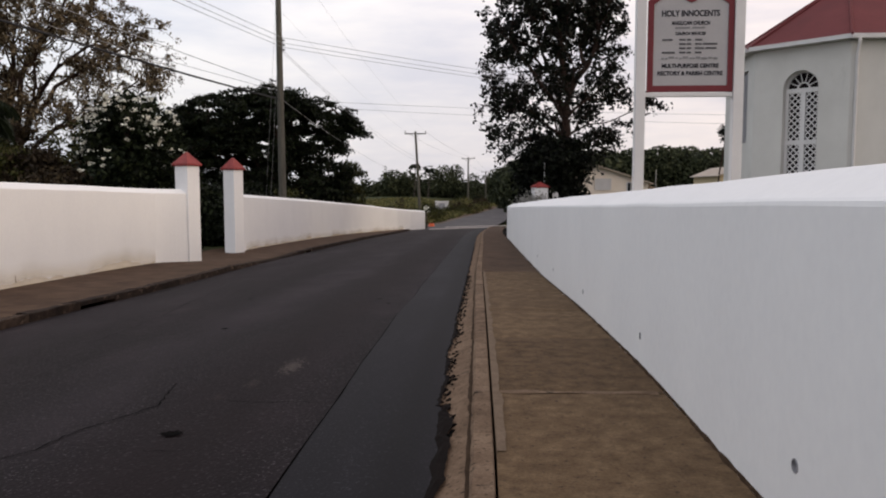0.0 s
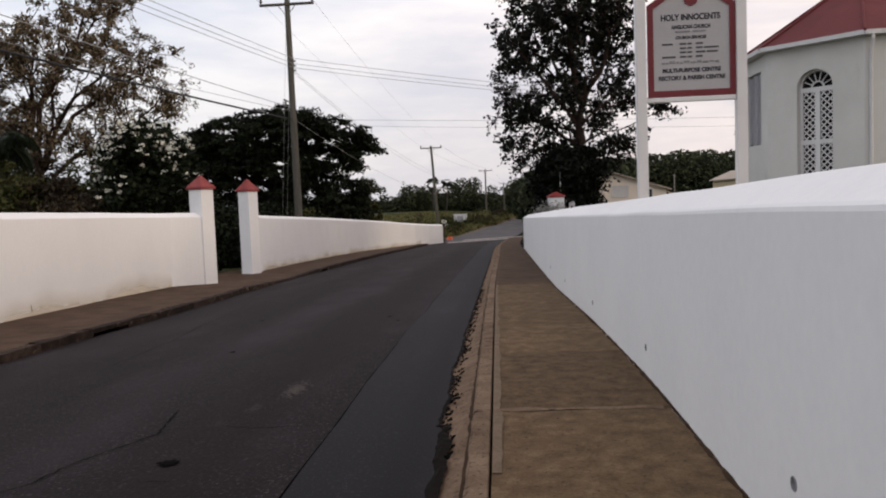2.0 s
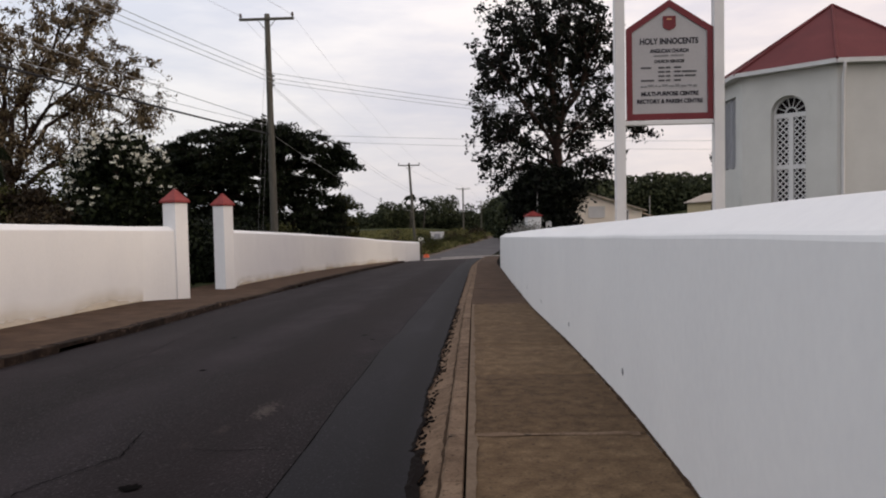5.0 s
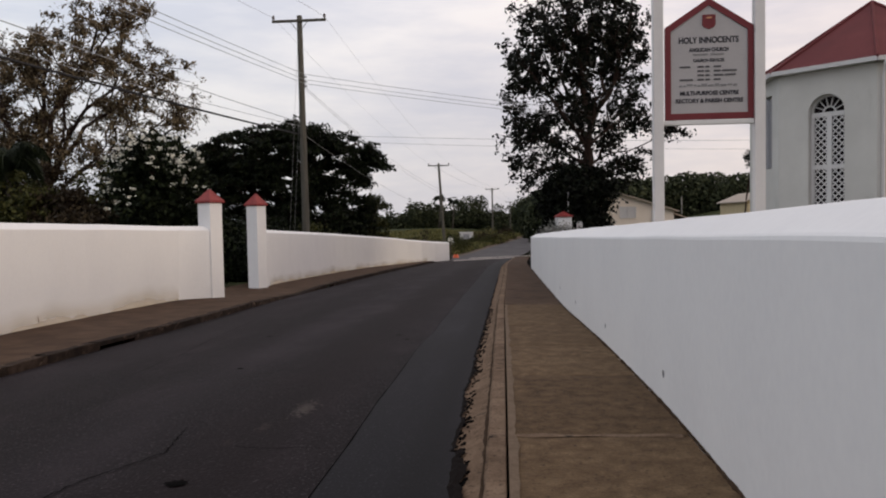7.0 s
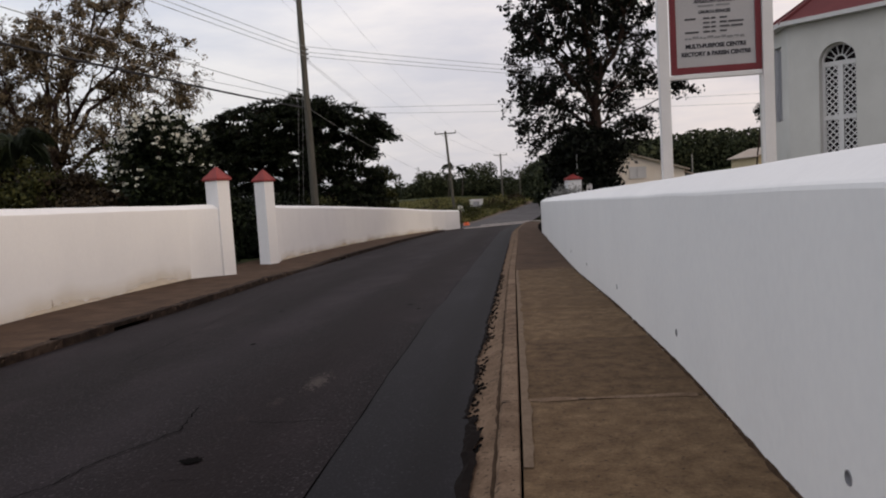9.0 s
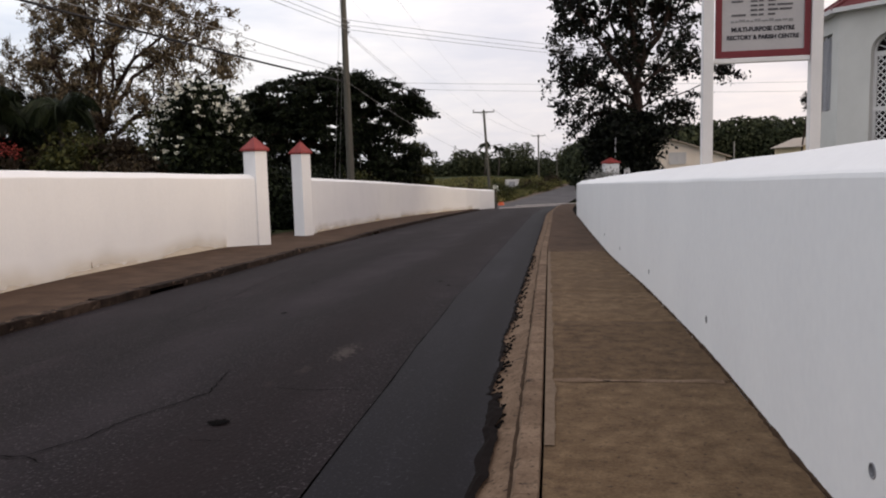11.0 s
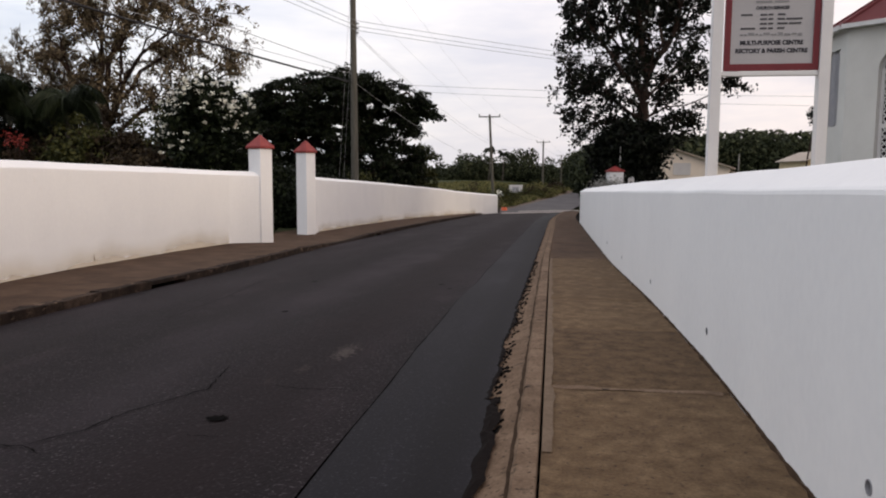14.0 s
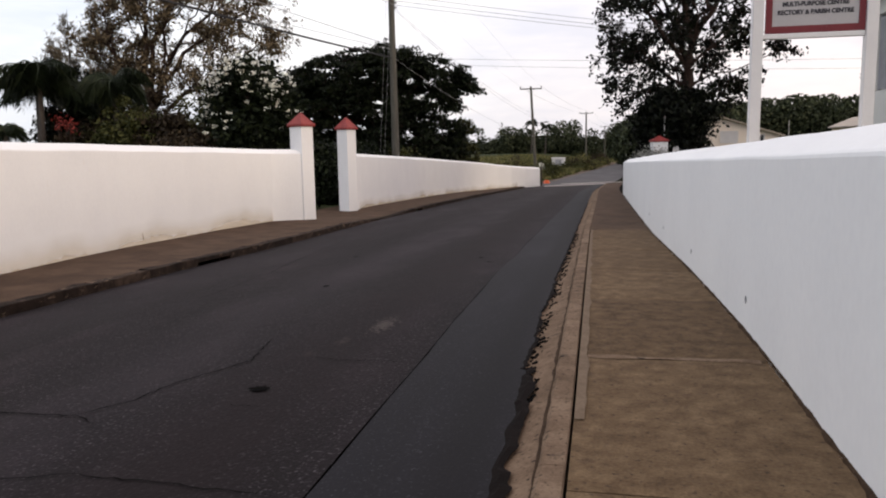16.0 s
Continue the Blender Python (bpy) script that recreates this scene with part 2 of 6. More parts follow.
GOLD = shade("crest_detail", [(0.45, 0.22, 0.12), (0.55, 0.30, 0.16)], 0.5, 5, 50, 0.0)
POLE = shade("weathered_pole_wood", [(0.050, 0.048, 0.040), (0.085, 0.081, 0.068), (0.125, 0.118, 0.098)], 0.9, 3, 40, 0.6, 0.01,
             stretch=(6, 6, 0.5))
STEEL = shade("dull_steel", [(0.16, 0.16, 0.165), (0.26, 0.26, 0.26)], 0.5, 8, 60, 0.1, metal=0.7)
CERAMIC = shade("brown_insulator_glaze", [(0.05, 0.036, 0.034), (0.09, 0.06, 0.05)], 0.3, 8, 60, 0.0)
WIRE = shade("grey_conductor", [(0.22, 0.22, 0.23), (0.31, 0.31, 0.32)], 0.6, 8, 60, 0.0)
CABLE = shade("black_cable_sheath", [(0.012, 0.012, 0.015), (0.022, 0.022, 0.026)], 0.6, 8, 60, 0.0)
BARK = shade("dark_bark", [(0.0182, 0.0126, 0.0112), (0.0385, 0.0252, 0.0210), (0.0595, 0.0406, 0.0322)], 0.95, 3, 25, 0.7, 0.03, stretch=(3, 3, 0.8), spec=0.1)
PALEBARK = shade("grey_bark", [(0.0390, 0.0330, 0.0300), (0.0720, 0.0600, 0.0528), (0.1020, 0.0870, 0.0750)], 0.95, 3, 25, 0.7, 0.03, stretch=(3, 3, 0.8))
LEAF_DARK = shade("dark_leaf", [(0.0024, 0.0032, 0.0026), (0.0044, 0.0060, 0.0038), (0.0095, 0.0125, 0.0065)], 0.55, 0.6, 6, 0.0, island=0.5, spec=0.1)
LEAF_ROUND = shade("deep_green_leaf", [(0.0030, 0.0050, 0.0026), (0.0078, 0.0118, 0.0050), (0.0175, 0.0240, 0.0095)], 0.6, 0.5, 6, 0.0, island=0.5, spec=0.1)
LEAF_OLIVE = shade("olive_leaf", [(0.058, 0.043, 0.024), (0.112, 0.085, 0.049), (0.185, 0.143, 0.088)], 0.6, 0.5, 6, 0.0, island=0.6, spec=0.1)
LEAF_BUSH = shade("bush_leaf", [(0.0170, 0.0210, 0.0075), (0.0380, 0.0420, 0.0130), (0.0640, 0.0640, 0.0200)], 0.6, 0.7, 8, 0.0, island=0.6, spec=0.1)
LEAF_BROWN = shade("brownish_bush_leaf", [(0.0168, 0.0120, 0.0084), (0.0330, 0.0240, 0.0144), (0.0480, 0.0360, 0.0204)], 0.65, 0.7, 8, 0.0, island=0.6, spec=0.1)
# leaf green lightened: the distance haze over the far woods is in the colour
LEAF_HAZED = shade("hazed_far_leaf", [(0.0200, 0.0260, 0.0150), (0.0400, 0.0490, 0.0250), (0.0680, 0.0760, 0.0400)], 0.7, 0.1, 2, 0.0, island=0.6, spec=0.1)
FLOWER = shade("white_blossom", [(0.62, 0.62, 0.55), (0.76, 0.76, 0.68)], 0.6, 3, 20, 0.0, island=0.3)
DUSTYLEAF = shade("dusty_pale_leaf", [(0.16, 0.16, 0.15), (0.30, 0.30, 0.28)], 0.8, 3, 20, 0.0, island=0.5)
REDFLOWER = shade("red_blossom", [(0.16, 0.018, 0.018), (0.26, 0.04, 0.03)], 0.6, 3, 20, 0.0, island=0.3)
PALMLEAF = shade("palm_leaflet", [(0.0077, 0.0121, 0.0066), (0.0165, 0.0231, 0.0110), (0.0275, 0.0341, 0.0165)], 0.5, 1, 10, 0.0, island=0.4, spec=0.1)
GRASS = shade("rough_grass", [(0.0500, 0.0560, 0.0190), (0.1050, 0.1080, 0.0370), (0.1800, 0.1600, 0.0680)], 0.8, 0.3, 6, 0.0, island=0.6, spec=0.1)
CREAM = shade("cream_house_render", [(0.76, 0.67, 0.58), (0.83, 0.75, 0.66)], 0.85, 1.0, 30, 0.2)
YELLOW = shade("pale_yellow_render", [(0.50, 0.40, 0.24), (0.58, 0.48, 0.31)], 0.85, 1.0, 30, 0.2)
TILE = shade("faded_house_roof", [(0.30, 0.25, 0.21), (0.42, 0.36, 0.30)], 0.8, 1.0, 30, 0.3)
ORANGE = shade("orange_plastic", [(0.55, 0.09, 0.03), (0.66, 0.13, 0.045)], 0.5, 4, 40, 0.05)
GLASSDARK = shade("dark_window_glass", [(0.02, 0.022, 0.026), (0.035, 0.038, 0.042)], 0.12, 3, 30, 0.0, spec=0.5)
PVC = shade("grey_plastic_pipe", [(0.22, 0.22, 0.24), (0.30, 0.30, 0.32)], 0.5, 5, 40, 0.05)

# ---- helpers for parts ----


def mesh_of(name, bm, material, smooth=False):
    me = bpy.data.meshes.new(name)
    bm.to_mesh(me)
    bm.free()
    me.materials.append(material)
    if smooth:
        for poly in me.polygons:
            poly.use_smooth = True
    return me


def part(name, bm, material, parent=None, label="", smooth=False):
    me = bm if isinstance(bm, bpy.types.Mesh) else mesh_of(name, bm, material, smooth)
    ob = new(name, me)
    if parent is not None:
        ob.parent = parent
    if label:
        ob["label"] = label
    return ob


def thing(name, label, category, group="", kind="", at=(0, 0, 0)):
    ob = new(name)
    ob.location = at
    ob.empty_display_size = 0.2
    return tagged(ob, label, category, group, kind)


def box(bm, x0, x1, y0, y1, z0, z1, bevel=0.0):
    r = bmesh.ops.create_cube(bm, size=1.0, matrix=Matrix.LocRotScale(((x0 + x1) / 2, (y0 + y1) / 2, (z0 + z1) / 2), None, (x1 - x0, y1 - y0, z1 - z0)))
    if bevel:
        edges = list({e for v in r["verts"] for e in v.link_edges})
        bmesh.ops.bevel(bm, geom=edges, offset=bevel, segments=2, affect="EDGES", profile=0.6)
    return bm


def tube(bm, points, radii, sides=8, caps=True):
    """A tapering round bar along points."""
    rings = []
    for i, p in enumerate(points):
        p = Vector(p)
        a, b = Vector(points[max(0, i - 1)]), Vector(points[min(len(points) - 1, i + 1)])
        d = (b - a).normalized()
        u = d.orthogonal().normalized() if abs(d.z) > 0.9 else d.cross(Vector((0, 0, 1))).normalized()
        v = d.cross(u)
        r = radii[i] if isinstance(radii, (list, tuple)) else radii
        rings.append([bm.verts.new(p + r * (math.cos(k * math.tau / sides) * u + math.sin(k * math.tau / sides) * v)) for k in range(sides)])
    for a, b in zip(rings, rings[1:]):
        for k in range(sides):
            bm.faces.new((a[k], a[(k + 1) % sides], b[(k + 1) % sides], b[k]))
    if caps:
        bm.faces.new(rings[0][::-1])
        bm.faces.new(rings[-1])
    return bm


def sheet(bm, rows):
    """A quad sheet through rows of points."""
    vs = [[bm.verts.new(p) for p in row] for row in rows]
    for a, b in zip(vs, vs[1:]):
        for k in range(len(a) - 1):
            bm.faces.new((a[k], a[k + 1], b[k + 1], b[k]))
    return vs


def cut(ob, cutter_bm):
    """Cut solid shapes out of a mesh, for good."""
    me = bpy.data.meshes.new("cutter")
    cutter_bm.to_mesh(me)
    cutter_bm.free()
    tool = new("cutter", me)
    tool.matrix_world = ob.matrix_world.copy()
    mod = ob.modifiers.new("cut", "BOOLEAN")
    mod.operation, mod.object, mod.solver = "DIFFERENCE", tool, "EXACT"
    bpy.context.view_layer.update()
    done = bpy.data.meshes.new_from_object(ob.evaluated_get(bpy.context.evaluated_depsgraph_get()))
    ob.modifiers.remove(mod)
    ob.data = done
    bpy.data.objects.remove(tool)
    return ob


# ---- lie of the land ----


def climb(a, b, y):
    if y < a:
        return 0.0
    return (y - a) ** 2 / (2 * (b - a)) if y < b else (b - a) / 2 + (y - b)


def level(y):
    """Height of the footpath by the church wall: flat, then falling."""
    return -0.034 * climb(4, 12, y) + 0.026 * climb(50, 80, y) + 0.008 * climb(250, 330, y)


def bend(y):
    """How far the road has swung to the right."""
    return 0.09 * climb(40, 70, y) - 0.05 * climb(180, 260, y)


def step(a, b, v):
    v = min(1.0, max(0.0, (v - a) / (b - a)))
    return v * v * (3 - 2 * v)


def left_kerb(y):
    return -6.55 - 0.45 * step(12, 26, y) + bend(y) + 0.9 * step(60, 90, y)


def road_z(x, y):
    """Road surface, falling gently away from the church side."""
    return level(y) - 0.13 - 0.038 * max(0.0, min(7.5, -0.35 + bend(y) - x)) * (1 - 0.6 * step(60, 90, y))


def left_z(y):
    return level(y) - 0.25 - 0.09 * math.exp(-((y - 24.8) / 2.6) ** 2) - 0.02 * step(45, 60, y)


def land_z(x, y):
    mid = level(y) - 0.55
    left = level(y) - 0.40 + 1.6 * step(2, 30, left_kerb(y) - 1.5 - x) * step(66, 100, y) + 0.35 * step(0.3, 3, left_kerb(y) - x) * step(70, 80, y)
    right = level(y) + 0.1 * step(3, 12, x) + 6.0 * step(15, 60, x) * step(70, 170, y)
    lo, hi = left_kerb(y) - 0.6, 1.45 + bend(y)
    a = step(0, 0.8, lo - x) if y > 64 else step(0, 0.3, -9.9 - x)
    b = step(0, 0.3, x - hi - (0.15 if y < 40 else 0.8))
    z = mid + (left - mid) * a + (right - mid) * b
    return z + 0.12 * noise.noise(Vector((x * 0.15, y * 0.15, 0))) * (a + b)


def spread(lo, hi, near, grow=1.22):
    """Grid lines, close together about the middle and wide apart far off."""
    pos, neg, s, v = [], [], near, 0.0
    while v < hi:
        v += s
        pos.append(v)
        if v > 25:
            s *= grow
    s, v = near, 0.0
    while v > lo:
        v -= s
        neg.append(v)
        if v < -25:
            s *= grow
    return neg[::-1] + [0.0] + pos


ys = [v for v in spread(-1800, 3500, 1.2, 1.06)]
xs = [v for v in spread(-2500, 2500, 0.6, 1.16)]
bm = bmesh.new()
sheet(bm, [[(x, y, land_z(x, y)) for x in xs] for y in ys])
tagged(part("ground", bm, EARTH, smooth=True), "rough grassy earth reaching to the horizon", "ground", kind="structure")

# ---- road ----
road = thing("road", "dark worn asphalt road with a newer strip and cracks", "road", kind="structure")
ylist = [-14 + 0.5 * i for i in range(108)] + [40 + 2.0 * i for i in range(140)]
SEAM = -1.21


def old_row(y):
    b = bend(y)
    x0, x1 = left_kerb(y) + 0.02, SEAM + b - 0.005 - 0.004 * step(9, 3, y) + 0.012 * noise.noise(Vector((y * 1.7, 3, 0))) + 0.03 * noise.noise(Vector((y * 0.45, 6, 0)))
    return [(x0 + (x1 - x0) * k / 10, y, road_z(x0 + (x1 - x0) * k / 10, y) + 0.006 * noise.noise(Vector((x0 + k, y * 0.5, 1)))) for k in range(11)]


def ragged(y):
    """The broken edge of the asphalt over the gutter."""
    v = Vector((0.0, y, 0.0))
    e = -0.40 + 0.035 * noise.noise(v * 0.9) + 0.036 * noise.noise(v * 4.0) + 0.016 * noise.noise(v * 11.0)
    if y < 5.3:
        e += 0.06
    return e


bm = bmesh.new()
sheet(bm, [old_row(y) for y in ylist if y < 66.1])
part("old_asphalt", bm, ASPHALT, road, "brownish worn old asphalt", smooth=True)
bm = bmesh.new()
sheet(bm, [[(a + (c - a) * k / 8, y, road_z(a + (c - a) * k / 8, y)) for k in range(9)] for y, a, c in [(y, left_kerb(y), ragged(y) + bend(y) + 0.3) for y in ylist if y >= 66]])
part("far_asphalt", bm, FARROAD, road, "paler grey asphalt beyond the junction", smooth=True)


fine_y = [1.2 + 0.035 * i for i in range(430)] + [16.3 + 0.25 * i for i in range(60)] + [y for y in ylist if 31.2 < y < 66.1]
fine_y = [y for y in ylist if y < 1.2] + fine_y
rows = []
for y in fine_y:
    b = bend(y)
    x0, x1 = SEAM + b + 0.005 + 0.004 * step(9, 3, y) + 0.012 * noise.noise(Vector((y * 1.7, 3, 0))) + 0.03 * noise.noise(Vector((y * 0.45, 6, 0))), ragged(y) + b
    row = [(x0 + (x1 - x0) * k / 4, y, road_z(x0 + (x1 - x0) * k / 4, y) + 0.004) for k in range(5)]
    rows.append(row + [(x1 + 0.006, y, road_z(x1, y) - 0.03)])
bm = bmesh.new()
sheet(bm, rows)
part("new_asphalt", bm, PATCH, road, "smoother blue-grey strip of newer asphalt")
rows = []
for y in [q for q in fine_y if -3 < q < 30]:
    v = Vector((4.0, y, 0.0))
    wide = 0.022 + 0.04 * noise.noise(v * 2.0) + 0.020 * noise.noise(v * 9.0) + (0.04 if y < 5.3 else 0.0) * (1 + 1.3 * noise.noise(v * 4.0))
    x0, x1 = ragged(y) + bend(y) - 0.03, ragged(y) + bend(y) + max(0.004, wide)
    top = max(0.0, (x1 - bend(y) + 0.37) * 0.30)
    rows.append([(x0, y, road_z(x0, y) - 0.003), ((x0 + x1) / 2, y, road_z(x1, y) + 0.004 + top), (x1, y, road_z(x1, y) + 0.002 + top)])
bm = bmesh.new()
sheet(bm, rows)
part("broken_edge", bm, EDGE, road, "black broken fringe of tar along the gutter")

bm = bmesh.new()
sheet(bm, [[(SEAM + bend(y) - 0.09, y, road_z(SEAM, y) - 0.022), (SEAM + bend(y) + 0.09, y, road_z(SEAM, y) - 0.022)] for y in ylist if y < 45])
part("seam", bm, TAR, road, "black open seam between old and new asphalt")


def crack(points, width, seed):
    """A thin wandering crack filled with black dirt."""
    rnd = random.Random(seed)
    pts = []
    for (x0, y0), (x1, y1) in zip(points, points[1:]):
        n = max(2, int(math.hypot(x1 - x0, y1 - y0) / 0.06))
        for i in range(n):
            f = i / n
            pts.append((x0 + (x1 - x0) * f + rnd.uniform(-0.014, 0.014), y0 + (y1 - y0) * f + rnd.uniform(-0.014, 0.014)))
    b = bmesh.new()
    rows = []
    for i, (x, y) in enumerate(pts):
        a, c = pts[max(0, i - 1)], pts[min(len(pts) - 1, i + 1)]
        d = Vector((c[0] - a[0], c[1] - a[1])).normalized()
        w = width * rnd.uniform(0.35, 1.0) * min(1.0, 0.25 + min(i, len(pts) - 1 - i) * 0.25)
        z = road_z(x, y) + 0.010
        rows.append([(x - d.y * w, y + d.x * w, z), (x + d.y * w, y - d.x * w, z)])
    sheet(b, rows)
    return b


for i, (pts, w) in enumerate([
        ([(-5.6, 4.5), (-4.6, 4.3), (-3.79, 4.22), (-3.21, 4.19), (-2.91, 4.03)], 0.010),
        ([(-3.21, 4.19), (-2.98, 4.52), (-2.92, 4.84), (-2.6, 5.5), (-2.75, 6.3)], 0.008),
        ([(-2.25, 4.45), (-1.95, 4.42)], 0.011),
        ([(-2.1, 5.6), (-1.81, 5.52), (-1.45, 5.51), (-1.25, 5.45)], 0.006),
        ([(-4.6, 8.4), (-4.7, 10.5), (-5.0, 12.5), (-5.4, 16.0)], 0.005),
        ([(-3.1, 3.2), (-2.6, 3.35), (-1.3, 3.2)], 0.007)]):
    part("crack", crack(pts, w, i), TAR, road)


def blot(cx, cy, rx, ry, seed, lift=0.012, n=26):
    """An irregular flat patch on the road."""
    rnd = random.Random(seed)
    b = bmesh.new()
    mid = b.verts.new((cx, cy, road_z(cx, cy) + lift))
    ring = []
    for k in range(n):
        a, r = k * math.tau / n, rnd.uniform(0.6, 1.05)
        x, y = cx + rx * r * math.cos(a), cy + ry * r * math.sin(a)
        ring.append(b.verts.new((x, y, road_z(x, y) + lift - 0.005)))
    for k in range(n):
        b.faces.new((mid, ring[k], ring[(k + 1) % n]))
    return b


part("tar_patch", blot(-2.19, 4.80, 0.10, 0.07, 9), TAR, road, "small black tar patch")
for i, (cx, cy) in enumerate([(-1.72, 11.8), (-1.5, 11.2), (-3.3, 9.1), (-4.0, 12.4)]):
    part("tar_patch", blot(cx, cy, 0.05, 0.05, 20 + i), TAR, road)

# pale dusty band across the junction and the side road behind the wall's end
bm = bmesh.new()
for k, (y0, y1, x0, x1) in enumerate([(63.2, 65.4, -4.6, 2.4), (67.2, 69.0, -3.4, 3.2)]):
    sheet(bm, [[(x0 + (x1 - x0) * i / 14, y + 0.25 * noise.noise(Vector((i * 0.7, y, k))), road_z(x0 + (x1 - x0) * i / 14, y) + 0.014) for i in range(15)] for y in (y0, y1)])
part("dust_band", bm, DUST, road, "pale dusty band across the junction")
bm = bmesh.new()
sheet(bm, [[(x, y, road_z(left_kerb(y), y) + 0.012 + 0.02 * (left_kerb(y) - x) * step(0, 10, left_kerb(y) - x)) for x in [left_kerb(y) + 0.3 - 1.5 * i for i in range(16)]] for y in (67.0, 68.5, 70.0, 71.5, 73.0)])
tagged(part("side_road", bm, ASPHALT), "worn asphalt side road joining at the junction", "road", kind="structure")

# gutter under the ragged edge
bm = bmesh.new()
sheet(bm, [[(-0.62 + bend(y), y, road_z(-0.62 + bend(y), y) - 0.02), (-0.37 + bend(y), y, level(y) - 0.146), (-0.29 + bend(y), y, level(y) - 0.128), (-0.17 + bend(y), y, level(y) - 0.078), (-0.05 + bend(y), y, level(y) - 0.055)] for y in ylist if y < 62])
gutter = tagged(part("gutter", bm, KERB), "pale brown concrete gutter beside the kerb", "gutter", kind="structure")

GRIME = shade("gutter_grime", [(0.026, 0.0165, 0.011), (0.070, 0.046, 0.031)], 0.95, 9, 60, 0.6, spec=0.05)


def gutter_z(x, y):
    """Height of the gutter's surface at x from the kerb line."""
    pts = [(-0.62, -0.20), (-0.37, -0.146), (-0.29, -0.128), (-0.17, -0.078), (-0.05, -0.055)]
    for (x0, z0), (x1, z1) in zip(pts, pts[1:]):
        if x <= x1:
            return level(y) + z0 + (z1 - z0) * (x - x0) / (x1 - x0)
    return level(y) - 0.055


bm = bmesh.new()
rows = []
for y in [0.8 + 0.06 * i for i in range(520)]:
    v = Vector((6.0, y, 0.0))
    edge = -0.160 + 0.016 * noise.noise(v * 1.3) + 0.016 * noise.noise(v * 6.0)
    jx = -0.0065 * max(0.0, min(12.0, y - 4)) + 0.003 * max(0.0, min(14.0, y - 16))
    rows.append([(x + jx + bend(y), y, gutter_z(x + jx, y) + 0.006) for x in (-0.10, -0.15, edge)])
sheet(bm, rows)
part("gutter_dirt", bm, GRIME, gutter, "dark dirt line at the foot of the kerb")
bm = bmesh.new()
rnd = random.Random(91)
for k in range(330):
    y = 4.6 + 11.5 * rnd.random() ** 1.2
    x = ragged(y) + 0.015 + 0.085 * rnd.random() ** 1.4
    r = rnd.uniform(0.006, 0.024)
    z = max(gutter_z(x, y), road_z(x, y) - 0.01)
    ring = []
    for q in range(6):
        rr = r * rnd.uniform(0.6, 1.3)
        ring.append((x + bend(y) + rr * math.cos(q * 1.047), y + 1.9 * rr * math.sin(q * 1.047)))
    low = [bm.verts.new((p, q, gutter_z(p - bend(y), y) - 0.004)) for p, q in ring]
    high = [bm.verts.new((x + bend(y) + (p - x - bend(y)) * 0.8, y + (q - y) * 0.8, gutter_z(p - bend(y), y) + 0.007)) for p, q in ring]
    bm.faces.new(high)
    for q in range(6):
        bm.faces.new((low[q], low[(q + 1) % 6], high[(q + 1) % 6], high[q]))
crumbs = part("asphalt_crumb", bm, TAR, gutter, "black crumbs of broken asphalt in the gutter")
crumbs["kind"] = "stuff"

# ---- church-side pavement ----
pavement = thing("pavement", "brown weathered concrete footpath beside the white wall", "pavement", kind="structure")


def wall_x(y):
    """Front face of the church-side wall."""
    return 1.26 - 0.19 * step(5, 15.5, y) + 0.03 * step(22, 36, y)


def joint_x(y):
    """Line of the open joint between kerb and slabs."""
    return -0.0065 * max(0.0, min(12.0, y - 4)) + 0.003 * max(0.0, min(14.0, y - 16))


def slab(y0, y1, x0, drop, seed):
    b = bmesh.new()
    n, m = max(2, int((y1 - y0) / 0.12)), 6
    rows = []
    for j in range(n + 1):
        y = y0 + (y1 - y0) * j / n
        x1 = wall_x(y) - 0.010 + 0.014 * noise.noise(Vector((8, y * 2.1, 0))) + bend(y)
        edge = 0.006 if j in (0, n) else 0.0
        xa = x0 + joint_x(y) + bend(y)
        rows.append([(xa + (x1 - xa) * k / m, y, level(y) - drop - edge + 0.004 * noise.noise(Vector((k * 0.4, y * 1.2, seed)))) for k in range(m + 1)])
    first, last = rows[0], rows[-1]
    rows = [[(p[0], p[1] + 0.002, p[2] - 0.07) for p in first]] + rows + [[(p[0], p[1] - 0.002, p[2] - 0.07) for p in last]]
    rows = [[(r[0][0], r[0][1], r[0][2] - 0.08)] + r for r in rows]
    sheet(b, rows)
    return b


joints = [-14.2, -12.0, -9.85, -7.7, -5.5, -3.35, -1.2, 0.98, 3.16, 5.28, 7.42, 9.3, 11.5, 13.4, 15.3]
for i, (a, b) in enumerate(zip(joints, joints[1:])):
    part("paving_slab", slab(a + 0.005, b - 0.005, 0.011, 0.0, i), CONCRETE, pavement)
far_slabs = [15.3 + 2.6 * i for i in range(19)]
for i, (a, b) in enumerate(zip(far_slabs, far_slabs[1:])):
    part("paving_slab", slab(a + 0.005, b - 0.005, 0.0, 0.004, 40 + i), LEFTPAVE, pavement, "darker brown slab")
bm = bmesh.new()
sheet(bm, [[(joint_x(y) + 0.012 + bend(y), y, level(y) + 0.001), (joint_x(y) + 0.014 + bend(y), y, level(y) + 0.008), (joint_x(y) + (0.072 + 0.034 * noise.noise(Vector((1, y * 2.3, 0))) + 0.014 * noise.noise(Vector((1, y * 7.3, 0)))) * (1 - 0.25 * step(5, 15, y)) + bend(y), y, level(y) + 0.007)] for y in [4.0 + 0.10 * i for i in range(114)]])
part("mortar_strip", bm, MORTAR, pavement, "pale mortar strip along the kerb joint")
rows = []
